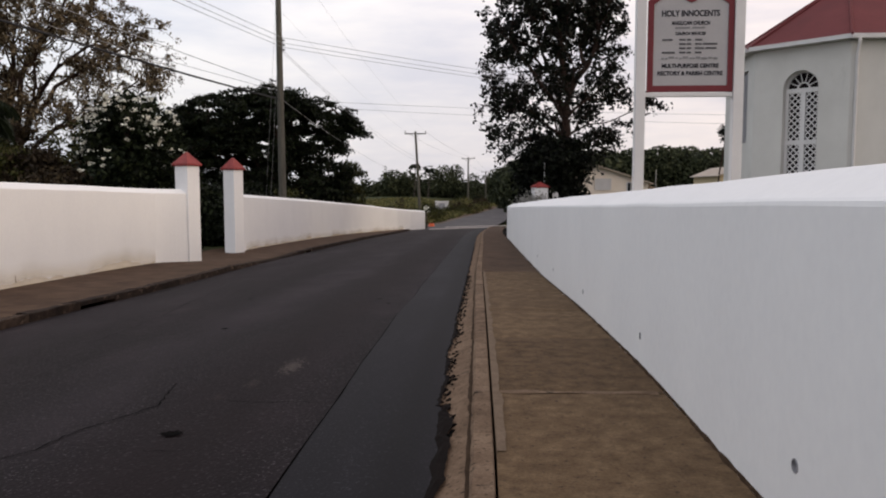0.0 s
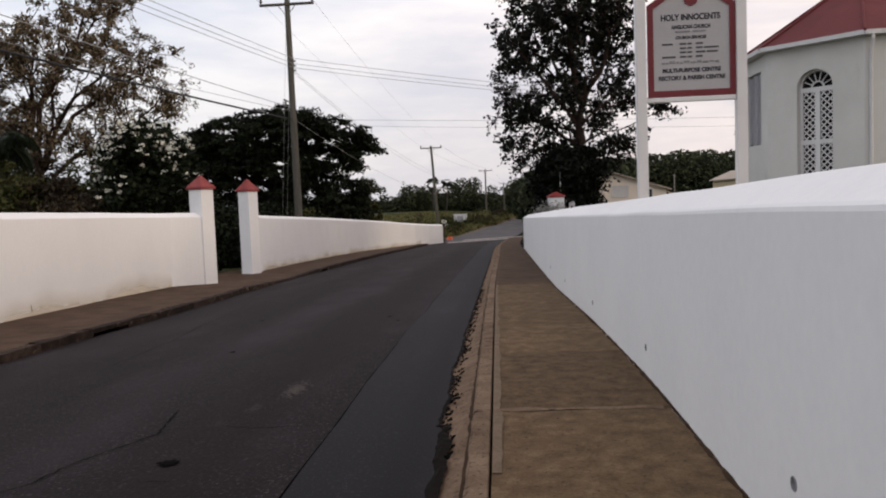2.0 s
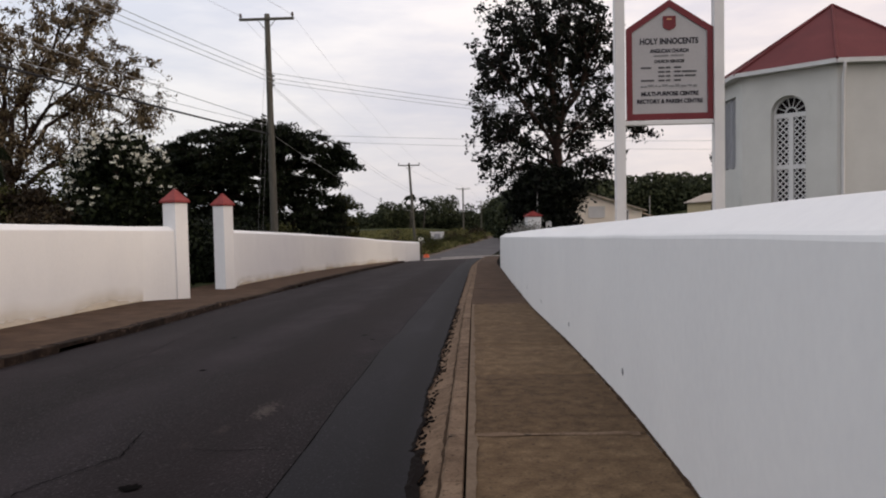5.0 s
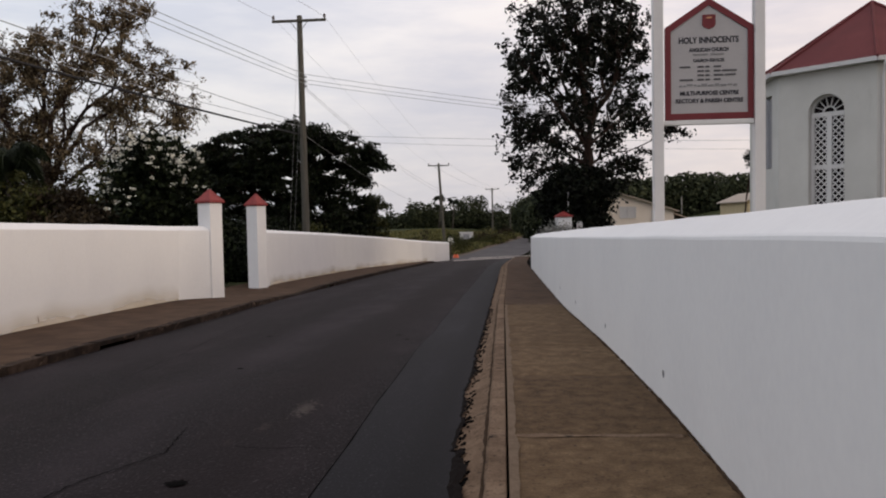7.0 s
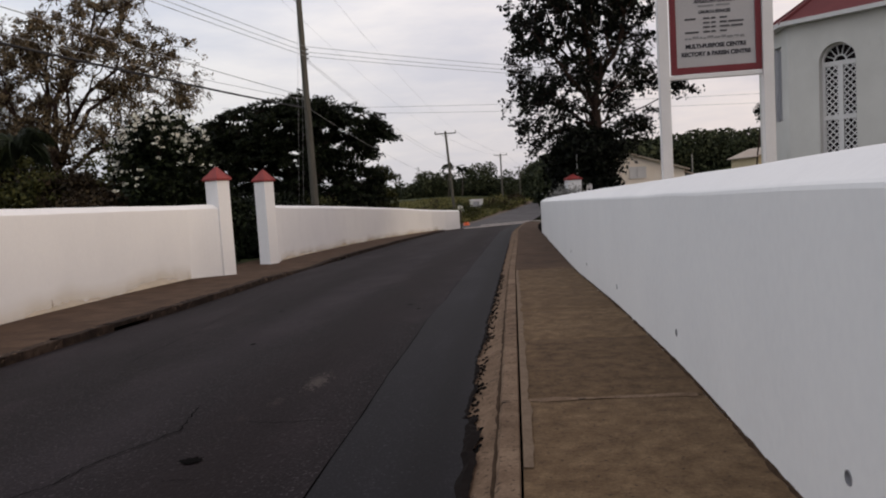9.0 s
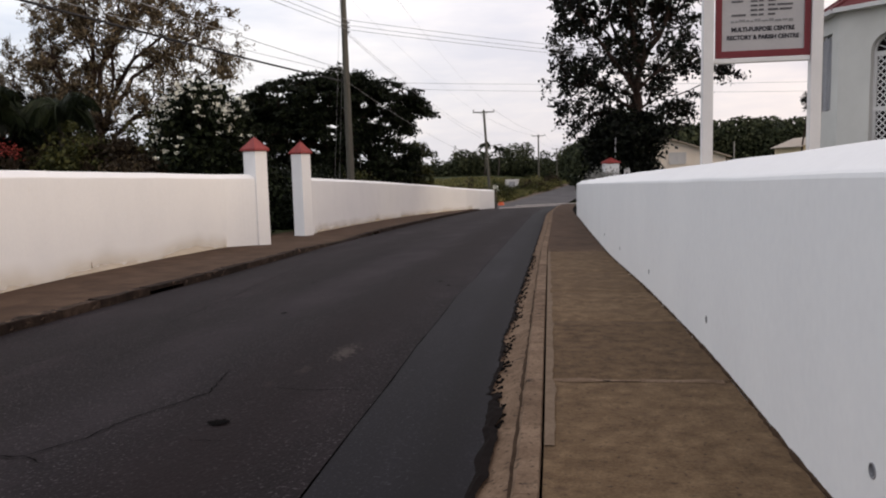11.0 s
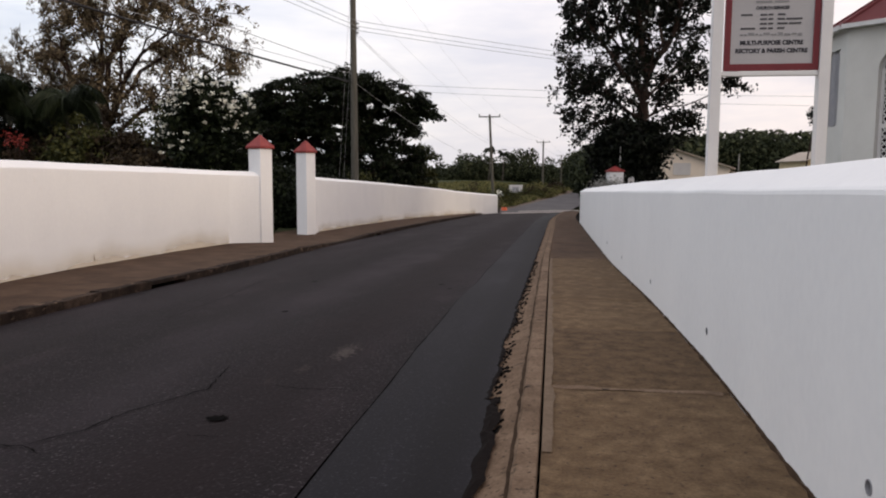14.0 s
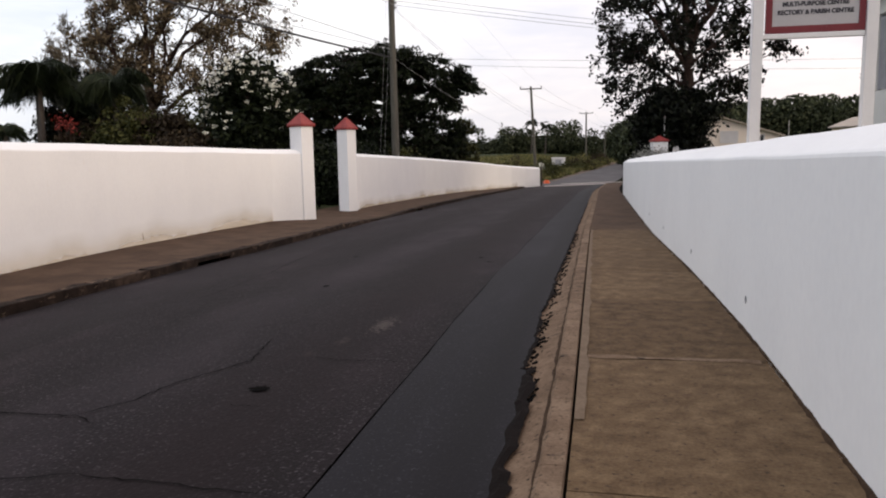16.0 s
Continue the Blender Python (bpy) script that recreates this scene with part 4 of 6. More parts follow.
def words(body, cx, z, width, height, material, name, bold=0.012):
    """Raised lettering of the given width, centred at cx."""
    cu = bpy.data.curves.new("words", "FONT")
    cu.body, cu.extrude, cu.offset, cu.align_x = body, 0.02, bold, "CENTER"
    ob = new("words", cu)
    bpy.context.view_layer.update()
    me = bpy.data.meshes.new_from_object(ob.evaluated_get(bpy.context.evaluated_depsgraph_get()))
    bpy.data.objects.remove(ob)
    co = [v.co for v in me.vertices]
    x0, x1 = min(c.x for c in co), max(c.x for c in co)
    y0, y1 = min(c.y for c in co), max(c.y for c in co)
    for v in me.vertices:
        v.co = ((v.co.x - (x0 + x1) / 2) / (x1 - x0) * width + cx, -0.022 - v.co.z * 0.1, (v.co.y - y0) / (y1 - y0) * height + z - height / 2)
    me.materials.clear()
    me.materials.append(material)
    return part(name, me, material, sign, "black lettering")


MID = -0.018
words("HOLY INNOCENTS", MID, 3.492, 0.665, 0.072, INK, "lettering", 0.03)
words("ANGLICAN CHURCH", MID, 3.382, 0.44, 0.046, INK, "lettering", 0.035)
words("CHURCH SERVICES", MID, 3.262, 0.345, 0.036, INK, "lettering", 0.03)
words("MULTI-PURPOSE CENTRE", MID + 0.005, 2.892, 0.655, 0.050, INK, "lettering", 0.04)
words("RECTORY & PARISH CENTRE", MID + 0.005, 2.806, 0.75, 0.050, INK, "lettering", 0.04)


def bar(x0, x1, z, h, material):
    part("text_bar", box(bmesh.new(), x0, x1, -0.026, -0.0215, z - h / 2, z + h / 2), material, sign)


rnd = random.Random(4)
bar(MID - 0.175, MID - 0.01, 3.328, 0.020, FADED)
bar(MID + 0.02, MID + 0.165, 3.328, 0.020, FADED)
for z, cols in ((3.190, ((-0.325, -0.205), (-0.125, -0.055), (-0.04, 0.01), (0.055, 0.135))), (3.142, ((-0.125, -0.055), (-0.04, 0.01), (0.055, 0.13), (0.145, 0.31))),
                (3.094, ((-0.125, -0.055), (-0.04, 0.01), (0.055, 0.16), (0.175, 0.30))), (3.044, ((-0.325, -0.175), (-0.125, -0.055), (-0.04, 0.01), (0.055, 0.13)))):
    for a, b in cols:
        bar(MID + a, MID + b, z, 0.019, SMALLINK)
x = -0.33
while x < 0.31:
    w = rnd.uniform(0.02, 0.07)
    bar(MID + x, MID + x + w, 2.982 + rnd.uniform(-0.008, 0.008), rnd.uniform(0.012, 0.026), FADED)
    x += w + 0.012

# ---- church ----
church = thing("church", "pale rendered church apse with a red sheet roof", "church", at=(0, 0, 0))
E = [(8.6, 28.6), (8.6, 25.5), (10.8, 23.3), (13.9, 23.3)]
axis = Vector((1, 1)).normalized()
EAVE = 5.86
inset = []
centre = Vector((12.35, 27.05))


def facet_frame(a, b):
    """Pose whose x runs along the wall, y outwards-in and z up."""
    a, b = Vector(a), Vector(b)
    d = (b - a).normalized()
    inward = Vector((-d.y, d.x))
    return Matrix(((d.x, inward.x, 0, a.x), (d.y, inward.y, 0, a.y), (0, 0, 1, 0), (0, 0, 0, 1)))


def inner_vertex(i):
    v = Vector(E[i])
    return v + (centre - v).normalized() * 0.22


W = [inner_vertex(i) for i in range(4)]
far_l, far_r = W[0] + axis * 18, W[3] + axis * 18


def arch(bm, x0, x1, z0, spring, y0, y1, n=18):
    """A solid with a round arched top."""
    r = (x1 - x0) / 2
    out = [(x0, z0), (x1, z0)] + [((x0 + x1) / 2 + r * math.cos(math.pi * k / n), spring + r * math.sin(math.pi * k / n)) for k in range(n + 1)]
    return panel(bm, out, y0, y1)


T = 0.5
walls = []
for a, b, name in ((W[0], W[1], "wall"), (W[1], W[2], "wall"), (W[2], W[3], "wall"), (far_l, W[0], "wall"), (W[3], far_r, "wall")):
    m = facet_frame(a, b)
    ln = (Vector(b) - Vector(a)).length
    k = T * math.tan(radians(22.5))
    bm = bmesh.new()
    foot = [(0, 0), (ln, 0), (ln - k, T), (k, T)]
    lo = [bm.verts.new((x, y, -1.2)) for x, y in foot]
    hi = [bm.verts.new((x, y, EAVE + 0.02)) for x, y in foot]
    bm.faces.new(lo[::-1])
    bm.faces.new(hi)
    for q in range(4):
        bm.faces.new((lo[q], lo[(q + 1) % 4], hi[(q + 1) % 4], hi[q]))
    ob = part(name, bm, CHURCH)
    ob.matrix_world = m
    walls.append((ob, m, ln))


def lattice(bm, x0, x1, z0, z1, y, pitch, w):
    """Crossed diagonal slats clipped to a rectangle."""
    for s in (1, -1):
        c = -(x1 - x0) - (z1 - z0)
        while c < (x1 - x0) + (z1 - z0) * 2:
            pts = []
            for e in (-w / 2, w / 2):
                # line: z = z0 + c + e*1.414 + s*(x - x0)
                k = z0 + c + e * 1.414
                xa, xb = x0, x1
                za, zb = k + s * 0, k + s * (x1 - x0)
                if s > 0:
                    if zb < z0 or za > z1:
                        pts = None
                        break
                    if za < z0:
                        xa, za = x0 + (z0 - k), z0
                    if zb > z1:
                        xb, zb = x0 + (z1 - k), z1
                else:
                    if za < z0 or zb > z1:
                        pts = None
                        break
                    if za > z1:
                        xa, za = x0 + (k - z1), z1
                    if zb < z0:
                        xb, zb = x0 + (k - z0), z0
                if xa > xb:
                    pts = None
                    break
                pts.append(((xa, za), (xb, zb)))
            if pts:
                (p, q), (r, t) = pts
                panel(bm, [p, q, t, r], y + (0.0 if s > 0 else 0.012), y + (0.010 if s > 0 else 0.022))
            c += pitch
    return bm


def church_window(m, x0, x1, z0, spring, recess):
    """Arched window with a radial fanlight above four lattice panels."""
    win = thing("window", "", "", at=(0, 0, 0))
    win.parent = church
    win.matrix_basis = m
    del_keys = [k for k in ("label", "category") if k in win]
    for k in del_keys:
        del win[k]
    r, cx = (x1 - x0) / 2, (x0 + x1) / 2
    b = arch(bmesh.new(), x0 - 0.02, x1 + 0.02, z0 - 0.02, spring, recess + 0.10, recess + 0.13)
    part("glass", b, DARK, win, "dark interior seen through the lattice")
    f = bmesh.new()
    y0, y1 = recess, recess + 0.07
    box(f, x0, x0 + 0.085, y0, y1, z0, spring)
    box(f, x1 - 0.085, x1, y0, y1, z0, spring)
    box(f, cx - 0.075, cx + 0.075, y0 - 0.003, y1, z0, spring - 0.04)
    for z in (z0 + 0.05, 2.88, spring - 0.06):
        box(f, x0 + 0.002, x1 - 0.002, y0 - 0.006, y1 - 0.004, z - 0.07, z + 0.07)
    n = 20
    for k in range(n):
        a0, a1 = math.pi * k / n, math.pi * (k + 1) / n
        panel(f, [(cx + q * math.cos(a), spring + q * math.sin(a)) for q, a in ((r, a0), (r, a1), (r - 0.055, a1), (r - 0.055, a0))], y0, y1)
        panel(f, [(cx + q * math.cos(a), spring + q * math.sin(a)) for q, a in ((0.20, a0), (0.20, a1), (0.16, a1), (0.16, a0))], y0, y1)
    part("frame", f, TRIM, win, "white painted frame")
    f = bmesh.new()
    for k in range(1, 7):
        a = math.pi * k / 7
        tube(f, [(cx + q * math.cos(a), y0 + 0.03, spring + q * math.sin(a)) for q in (0.17, r - 0.03)], 0.017, 6)
    part("fanlight", f, TRIM, win, "white radiating fanlight bars")
    for xa, xb in ((x0 + 0.085, cx - 0.075), (cx + 0.075, x1 - 0.085)):
        for za, zb in ((z0 + 0.12, 2.81), (2.95, spring - 0.13)):
            part("lattice", lattice(bmesh.new(), xa, xb, za, zb, y0 + 0.02, 0.20, 0.036), TRIM, win, "white diagonal lattice")
    s = box(bmesh.new(), x0 - 0.05, x1 + 0.05, -0.06, recess, z0 - 0.12, z0 - 0.004, 0.01)
    part("sill", s, TRIM, win)


ob, m, ln = walls[1]
OFF = (Vector(W[1]) - Vector(E[1])).to_3d()
cut(ob, arch(bmesh.new(), 0.95, 2.03, 0.9, 4.57, -0.3, 0.8))
church_window(m, 0.95, 2.03, 0.9, 4.57, 0.22)
ob, m, ln = walls[0]
cut(ob, box(bmesh.new(), ln - 1.95, ln - 0.62, -0.3, 0.16, 2.95, 5.36))
b = bmesh.new()
for side in (0, 1):
    xa, xb = (ln - 1.95, ln - 1.29) if side == 0 else (ln - 1.28, ln - 0.62)
    box(b, xa + 0.01, xa + 0.07, 0.05, 0.12, 2.97, 5.34)
    box(b, xb - 0.07, xb - 0.01, 0.05, 0.12, 2.97, 5.34)
    for k in range(29):
        z = 3.02 + k * 0.078
        box(b, xa + 0.07, xb - 0.07, 0.06, 0.11, z, z + 0.05)
shutter = part("shutter", b, SHUTTER, church, "grey louvred shutters, closed")
shutter.matrix_basis = m
for ob, m, ln in walls:
    w = ob.matrix_world.copy()
    ob.parent = church
    ob.matrix_basis = w

# roof: facets from the eave polygon to the apex, then the nave ridge
APEX = Vector((12.35, 27.05, 8.5))
ridge_end = APEX + Vector((axis.x, axis.y, 0)) * 17
eave = [Vector((*p, EAVE + 0.12)) for p in E]
el, er = eave[0] + (axis * 18).to_3d(), eave[3] + (axis * 18).to_3d()


def roof_face(pts, lift=0.0, thick=0.06):
    b = bmesh.new()
    up = [b.verts.new(p) for p in pts]
    dn = [b.verts.new(Vector(p) - Vector((0, 0, thick))) for p in pts]
    b.faces.new(up)
    b.faces.new(dn[::-1])
    for k in range(len(pts)):
        b.faces.new((up[k], dn[k], dn[(k + 1) % len(pts)], up[(k + 1) % len(pts)]))
    bmesh.ops.recalc_face_normals(b, faces=b.faces)
    return b


for a, b in zip(eave, eave[1:]):
    part("roof", roof_face([a, b, APEX]), ROOF, church, "dull red sheet roofing")
part("roof", roof_face([el, eave[0], APEX, ridge_end]), ROOF, church, "dull red sheet roofing")
part("roof", roof_face([eave[3], er, ridge_end, APEX]), ROOF, church, "dull red sheet roofing")
for p in eave:
    part("hip_cap", tube(bmesh.new(), [p + Vector((0, 0, 0.02)), APEX + Vector((0, 0, 0.02))], 0.05, 6), ROOF, church, "red hip flashing")
line = [el, *eave, er]
for a, b in zip(line, line[1:]):
    d = (b - a).normalized()
    o = Vector((d.y, -d.x, 0)) * 0.05
    g = bmesh.new()
    rows = []
    for p in (a, b):
        rows.append([p + o * 0.2 + Vector((0, 0, -0.02)), p + o * 0.2 + Vector((0, 0, -0.13)), p + o * 2.0 + Vector((0, 0, -0.13)), p + o * 2.2 + Vector((0, 0, 0.0)), p + o * 2.0 + Vector((0, 0, 0.0)), p + o * 1.8 + Vector((0, 0, -0.11))])
    sheet(g, rows)
    part("gutter", g, TRIM, church, "white box gutter")
    s = bmesh.new()
    q = Vector((-d.y, d.x, 0))
    sheet(s, [[p + Vector((0, 0, -0.13)), p + q * 0.35 + Vector((0, 0, -0.13))] for p in (a, b)])
    part("soffit", s, TRIM, church)
x, y = 11.05, 23.42
part("downpipe", tube(bmesh.new(), [(x - 0.05, y - 0.18, EAVE + 0.02), (x - 0.02, y - 0.12, EAVE - 0.15), (x, y + 0.02, EAVE - 0.45), (x, y + 0.03, 0.0), (x, y + 0.03, -0.3)], 0.05, 10), TRIM, church, "white rainwater downpipe", smooth=True)
# ---- plants ----


def quads(name, verts, material, per=4):
    """Mesh of separate four-cornered leaves from an (n, 4, 3) array."""
    n = len(verts)
    me = bpy.data.meshes.new(name)
    me.vertices.add(n * 4)
    me.vertices.foreach_set("co", verts.reshape(-1).astype(np.float32))
    me.loops.add(n * 4)
    me.loops.foreach_set("vertex_index", np.arange(n * 4, dtype=np.int32))
    me.polygons.add(n)
    me.polygons.foreach_set("loop_start", np.arange(0, n * 4, 4, dtype=np.int32))
    me.update(calc_edges=True)
    me.validate()
    me.materials.append(material)
    return me


def leaves(centres, length, width, rng, droop=0.3, flat=0.0):
    """A bent diamond leaf at every centre."""
    n = len(centres)
    d = rng.normal(size=(n, 3))
    d[:, 2] = d[:, 2] * (1 - flat) - droop
    d /= np.linalg.norm(d, axis=1)[:, None]
    r = rng.normal(size=(n, 3))
    if flat:
        r[:, 2] *= 0.3
    s = np.cross(d, r)
    s /= np.linalg.norm(s, axis=1)[:, None] + 1e-9
    k = rng.uniform(0.65, 1.25, size=(n, 1))
    up = np.cross(s, d)
    a = centres - d * length * k * 0.5
    t = centres + d * length * k * 0.5
    mid = centres - d * length * k * 0.05 + up * length * 0.10
    return np.stack([a, mid + s * width * k * 0.5, t, mid - s * width * k * 0.5], axis=1)


def inside(blobs, n, rng, shell=0.45, power=1.0):
    """Points in a set of ellipsoids (x, y, z, radius across, radius up), drawn towards their skins."""
    vol = np.array([b[3] * b[3] * b[4] for b in blobs]) ** power
    pick = rng.choice(len(blobs), size=n, p=vol / vol.sum())
    d = rng.normal(size=(n, 3))
    d /= np.linalg.norm(d, axis=1)[:, None]
    r = rng.uniform(size=(n, 1)) ** shell
    b = np.array(blobs)[pick]
    return b[:, :3] + d * r * np.stack([b[:, 3], b[:, 3] * 0.85, b[:, 4]], axis=1)


def skeleton_mesh(root, stem, tips, r0, rng, bias=0.35, crook=0.12, limbs=()):
    """Trunk and limbs: every tip joins the nearest limb, and limbs thicken by what they carry.
    limbs: (index on the stem where it forks off, points along the limb)."""
    pos = [np.array(root, float)] + [np.array(p, float) for p in stem]
    parent = [-1] + list(range(len(stem)))
    for start, pts in limbs:
        j = start
        for p in pts:
            a, p = pos[j], np.array(p, float)
            ln = np.linalg.norm(p - a)
            for q in ((a + p) / 2 + rng.normal(size=3) * ln * 0.07, p):
                pos.append(q)
                parent.append(j)
                j = len(pos) - 1
    fixed = len(pos)
    dist = [0.0]
    for i in range(1, len(pos)):
        dist.append(dist[parent[i]] + np.linalg.norm(pos[i] - pos[parent[i]]))
    load = [0] * len(pos)
    order = np.argsort(np.min(np.linalg.norm(tips[:, None, :] - np.array(pos)[None, :, :], axis=2), axis=1))
    ends = []
    for q in tips[order]:
        arr = np.array(pos[1:])
        dd = np.linalg.norm(arr - q, axis=1)
        j = int(np.argmin(dd + bias * np.array(dist[1:]))) + 1
        mid = (pos[j] + q) / 2 + rng.normal(size=3) * dd[j - 1] * crook + np.array([0, 0, 0.06 * dd[j - 1]])
        for p in (mid, q):
            pos.append(p)
            parent.append(j)
            dist.append(dist[j] + np.linalg.norm(p - pos[j]))
            load.append(0)
            j = len(pos) - 1
        ends.append(j)
    for e in ends:
        while e >= 0:
            load[e] += 1
            e = parent[e]
    total = max(load)
    rad = [max(0.012, r0 * (v / total) ** 0.48) if v else 0.012 for v in load]
    b = bmesh.new()
    for i in range(1, len(pos)):
        a, c = Vector(pos[parent[i]]), Vector(pos[i])
        ra, rc = min(rad[parent[i]], rad[i] * 1.25), rad[i]
        if i <= len(stem):
            ra = rad[parent[i]] * (1.25 if parent[i] == 0 else 1.0)
        if (c - a).length > 1e-4:
            tube(b, [a, c], [ra, rc], 8 if rc > 0.08 else 5, caps=False)
    return b


def limb_tree(name, label, category, root, stem, limbs, blobs, r0, boughs, twigs, per, reach, leaf, bark, leafmat, seed,
              droop=0.3, sag=0.3, rise=0.2, flat=1.0, thick=0.10, shell=0.5, bias=0.5, crook=0.14, group=""):
    """A tree whose boughs end in sprays of twigs, each twig carrying its own leaves, with sky between the sprays."""
    rng = np.random.default_rng(seed)
    t = thing(name, label, category, group=group, at=root)
    base = np.array(root, float)
    tips = inside(blobs, boughs, rng, shell, 0.72) - base
    limbs = [(i, [np.array(p, float) - base for p in pts]) for i, pts in limbs]
    wood = skeleton_mesh((0, 0, -0.4), [np.array(p) - base for p in stem], tips, r0, rng, bias, crook, limbs)
    hub = tips.mean(axis=0) - np.array([0, 0, 0.25 * np.ptp(tips[:, 2])])
    out = tips - hub
    out /= np.linalg.norm(out, axis=1)[:, None] + 1e-6
    d = np.repeat(out * 0.7, twigs, axis=0) + rng.normal(size=(boughs * twigs, 3)) * 0.75
    d[:, 2] = d[:, 2] * flat + rise
    d /= np.linalg.norm(d, axis=1)[:, None]
    start = np.repeat(tips, twigs, axis=0)
    ln = reach * rng.uniform(0.5, 1.25, size=(len(d), 1))
    for a, v, k in zip(start, d, ln):
        mid, end = a + v * k * 0.5 - np.array([0, 0, sag * k[0] * 0.25]), a + v * k - np.array([0, 0, sag * k[0]])
        tube(wood, [tuple(a), tuple(mid), tuple(end)], [0.016, 0.012, 0.006], 3, caps=False)
    part("trunk", wood, bark, t, "bare trunk, limbs and twigs", smooth=True)
    u = rng.uniform(0.1, 1.05, size=(len(d) * per, 1))
    d, start, ln = (np.repeat(v, per, axis=0) for v in (d, start, ln))
    c = start + d * ln * u + rng.normal(size=d.shape) * thick * np.array([1, 1, max(0.35, flat)])
    c[:, 2] -= (sag * ln * u * u)[:, 0]
    part("crown", quads("crown", leaves(c, leaf[0], leaf[1], rng, droop), leafmat), leafmat, t)
    return t


def tree(name, label, category, root, stem, blobs, r0, clumps, per, leaf, spread_r, bark, leafmat, seed, droop=0.3, flat=0.0, shell=0.45, group="", squash=0.75, bias=0.35, crook=0.12):
    rng = np.random.default_rng(seed)
    t = thing(name, label, category, group=group, at=root)
    base = np.array(root, float)
    tips = inside(blobs, clumps, rng, shell)
    part("trunk", skeleton_mesh((0, 0, -0.4), [np.array(p) - base for p in stem], tips[: int(clumps * 0.75)] - base, r0, rng, bias, crook), bark, t, "bare trunk and limbs", smooth=True)
    c = np.repeat(tips - base, per, axis=0)
    off = rng.normal(size=c.shape) * spread_r * rng.uniform(0.5, 1.3, size=(clumps, 1)).repeat(per, axis=0)
    off[:, 2] *= squash
    me = quads("crown", leaves(c + off, leaf[0], leaf[1], rng, droop, flat), leafmat)
    part("crown", me, leafmat, t)
    return t, tips


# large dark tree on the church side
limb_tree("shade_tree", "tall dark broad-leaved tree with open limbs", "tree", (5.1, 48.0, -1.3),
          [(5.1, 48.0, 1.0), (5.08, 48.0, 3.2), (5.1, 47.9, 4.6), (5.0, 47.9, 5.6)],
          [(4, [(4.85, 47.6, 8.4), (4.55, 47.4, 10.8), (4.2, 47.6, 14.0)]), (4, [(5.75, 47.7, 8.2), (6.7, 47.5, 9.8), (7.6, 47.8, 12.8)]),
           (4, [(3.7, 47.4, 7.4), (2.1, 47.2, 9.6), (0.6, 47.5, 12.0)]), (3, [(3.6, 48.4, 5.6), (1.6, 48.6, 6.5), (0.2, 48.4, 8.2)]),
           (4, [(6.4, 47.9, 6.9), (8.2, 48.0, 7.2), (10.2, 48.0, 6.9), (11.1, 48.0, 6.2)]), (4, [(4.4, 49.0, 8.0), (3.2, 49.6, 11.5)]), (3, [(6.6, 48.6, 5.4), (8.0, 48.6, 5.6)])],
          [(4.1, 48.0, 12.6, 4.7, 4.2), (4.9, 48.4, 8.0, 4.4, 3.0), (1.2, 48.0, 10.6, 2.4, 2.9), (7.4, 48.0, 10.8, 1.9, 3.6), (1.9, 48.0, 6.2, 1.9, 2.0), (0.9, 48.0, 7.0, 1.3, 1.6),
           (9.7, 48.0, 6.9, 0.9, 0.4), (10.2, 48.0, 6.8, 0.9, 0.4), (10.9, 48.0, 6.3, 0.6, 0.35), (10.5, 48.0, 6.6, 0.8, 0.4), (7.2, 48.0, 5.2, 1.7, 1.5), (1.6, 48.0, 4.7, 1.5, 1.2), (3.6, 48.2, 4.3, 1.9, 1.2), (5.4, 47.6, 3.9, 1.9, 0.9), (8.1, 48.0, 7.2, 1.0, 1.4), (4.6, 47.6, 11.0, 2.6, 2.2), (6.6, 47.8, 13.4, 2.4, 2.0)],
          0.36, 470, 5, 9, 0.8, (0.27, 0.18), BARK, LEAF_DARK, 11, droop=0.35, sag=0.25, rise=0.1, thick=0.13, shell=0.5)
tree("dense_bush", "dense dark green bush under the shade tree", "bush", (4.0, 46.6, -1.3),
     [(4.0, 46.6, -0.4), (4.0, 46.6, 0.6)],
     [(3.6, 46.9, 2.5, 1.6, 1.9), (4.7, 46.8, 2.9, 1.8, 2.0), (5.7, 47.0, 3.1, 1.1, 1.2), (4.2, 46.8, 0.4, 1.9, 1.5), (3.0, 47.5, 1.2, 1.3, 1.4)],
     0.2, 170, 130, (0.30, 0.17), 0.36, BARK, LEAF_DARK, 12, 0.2)
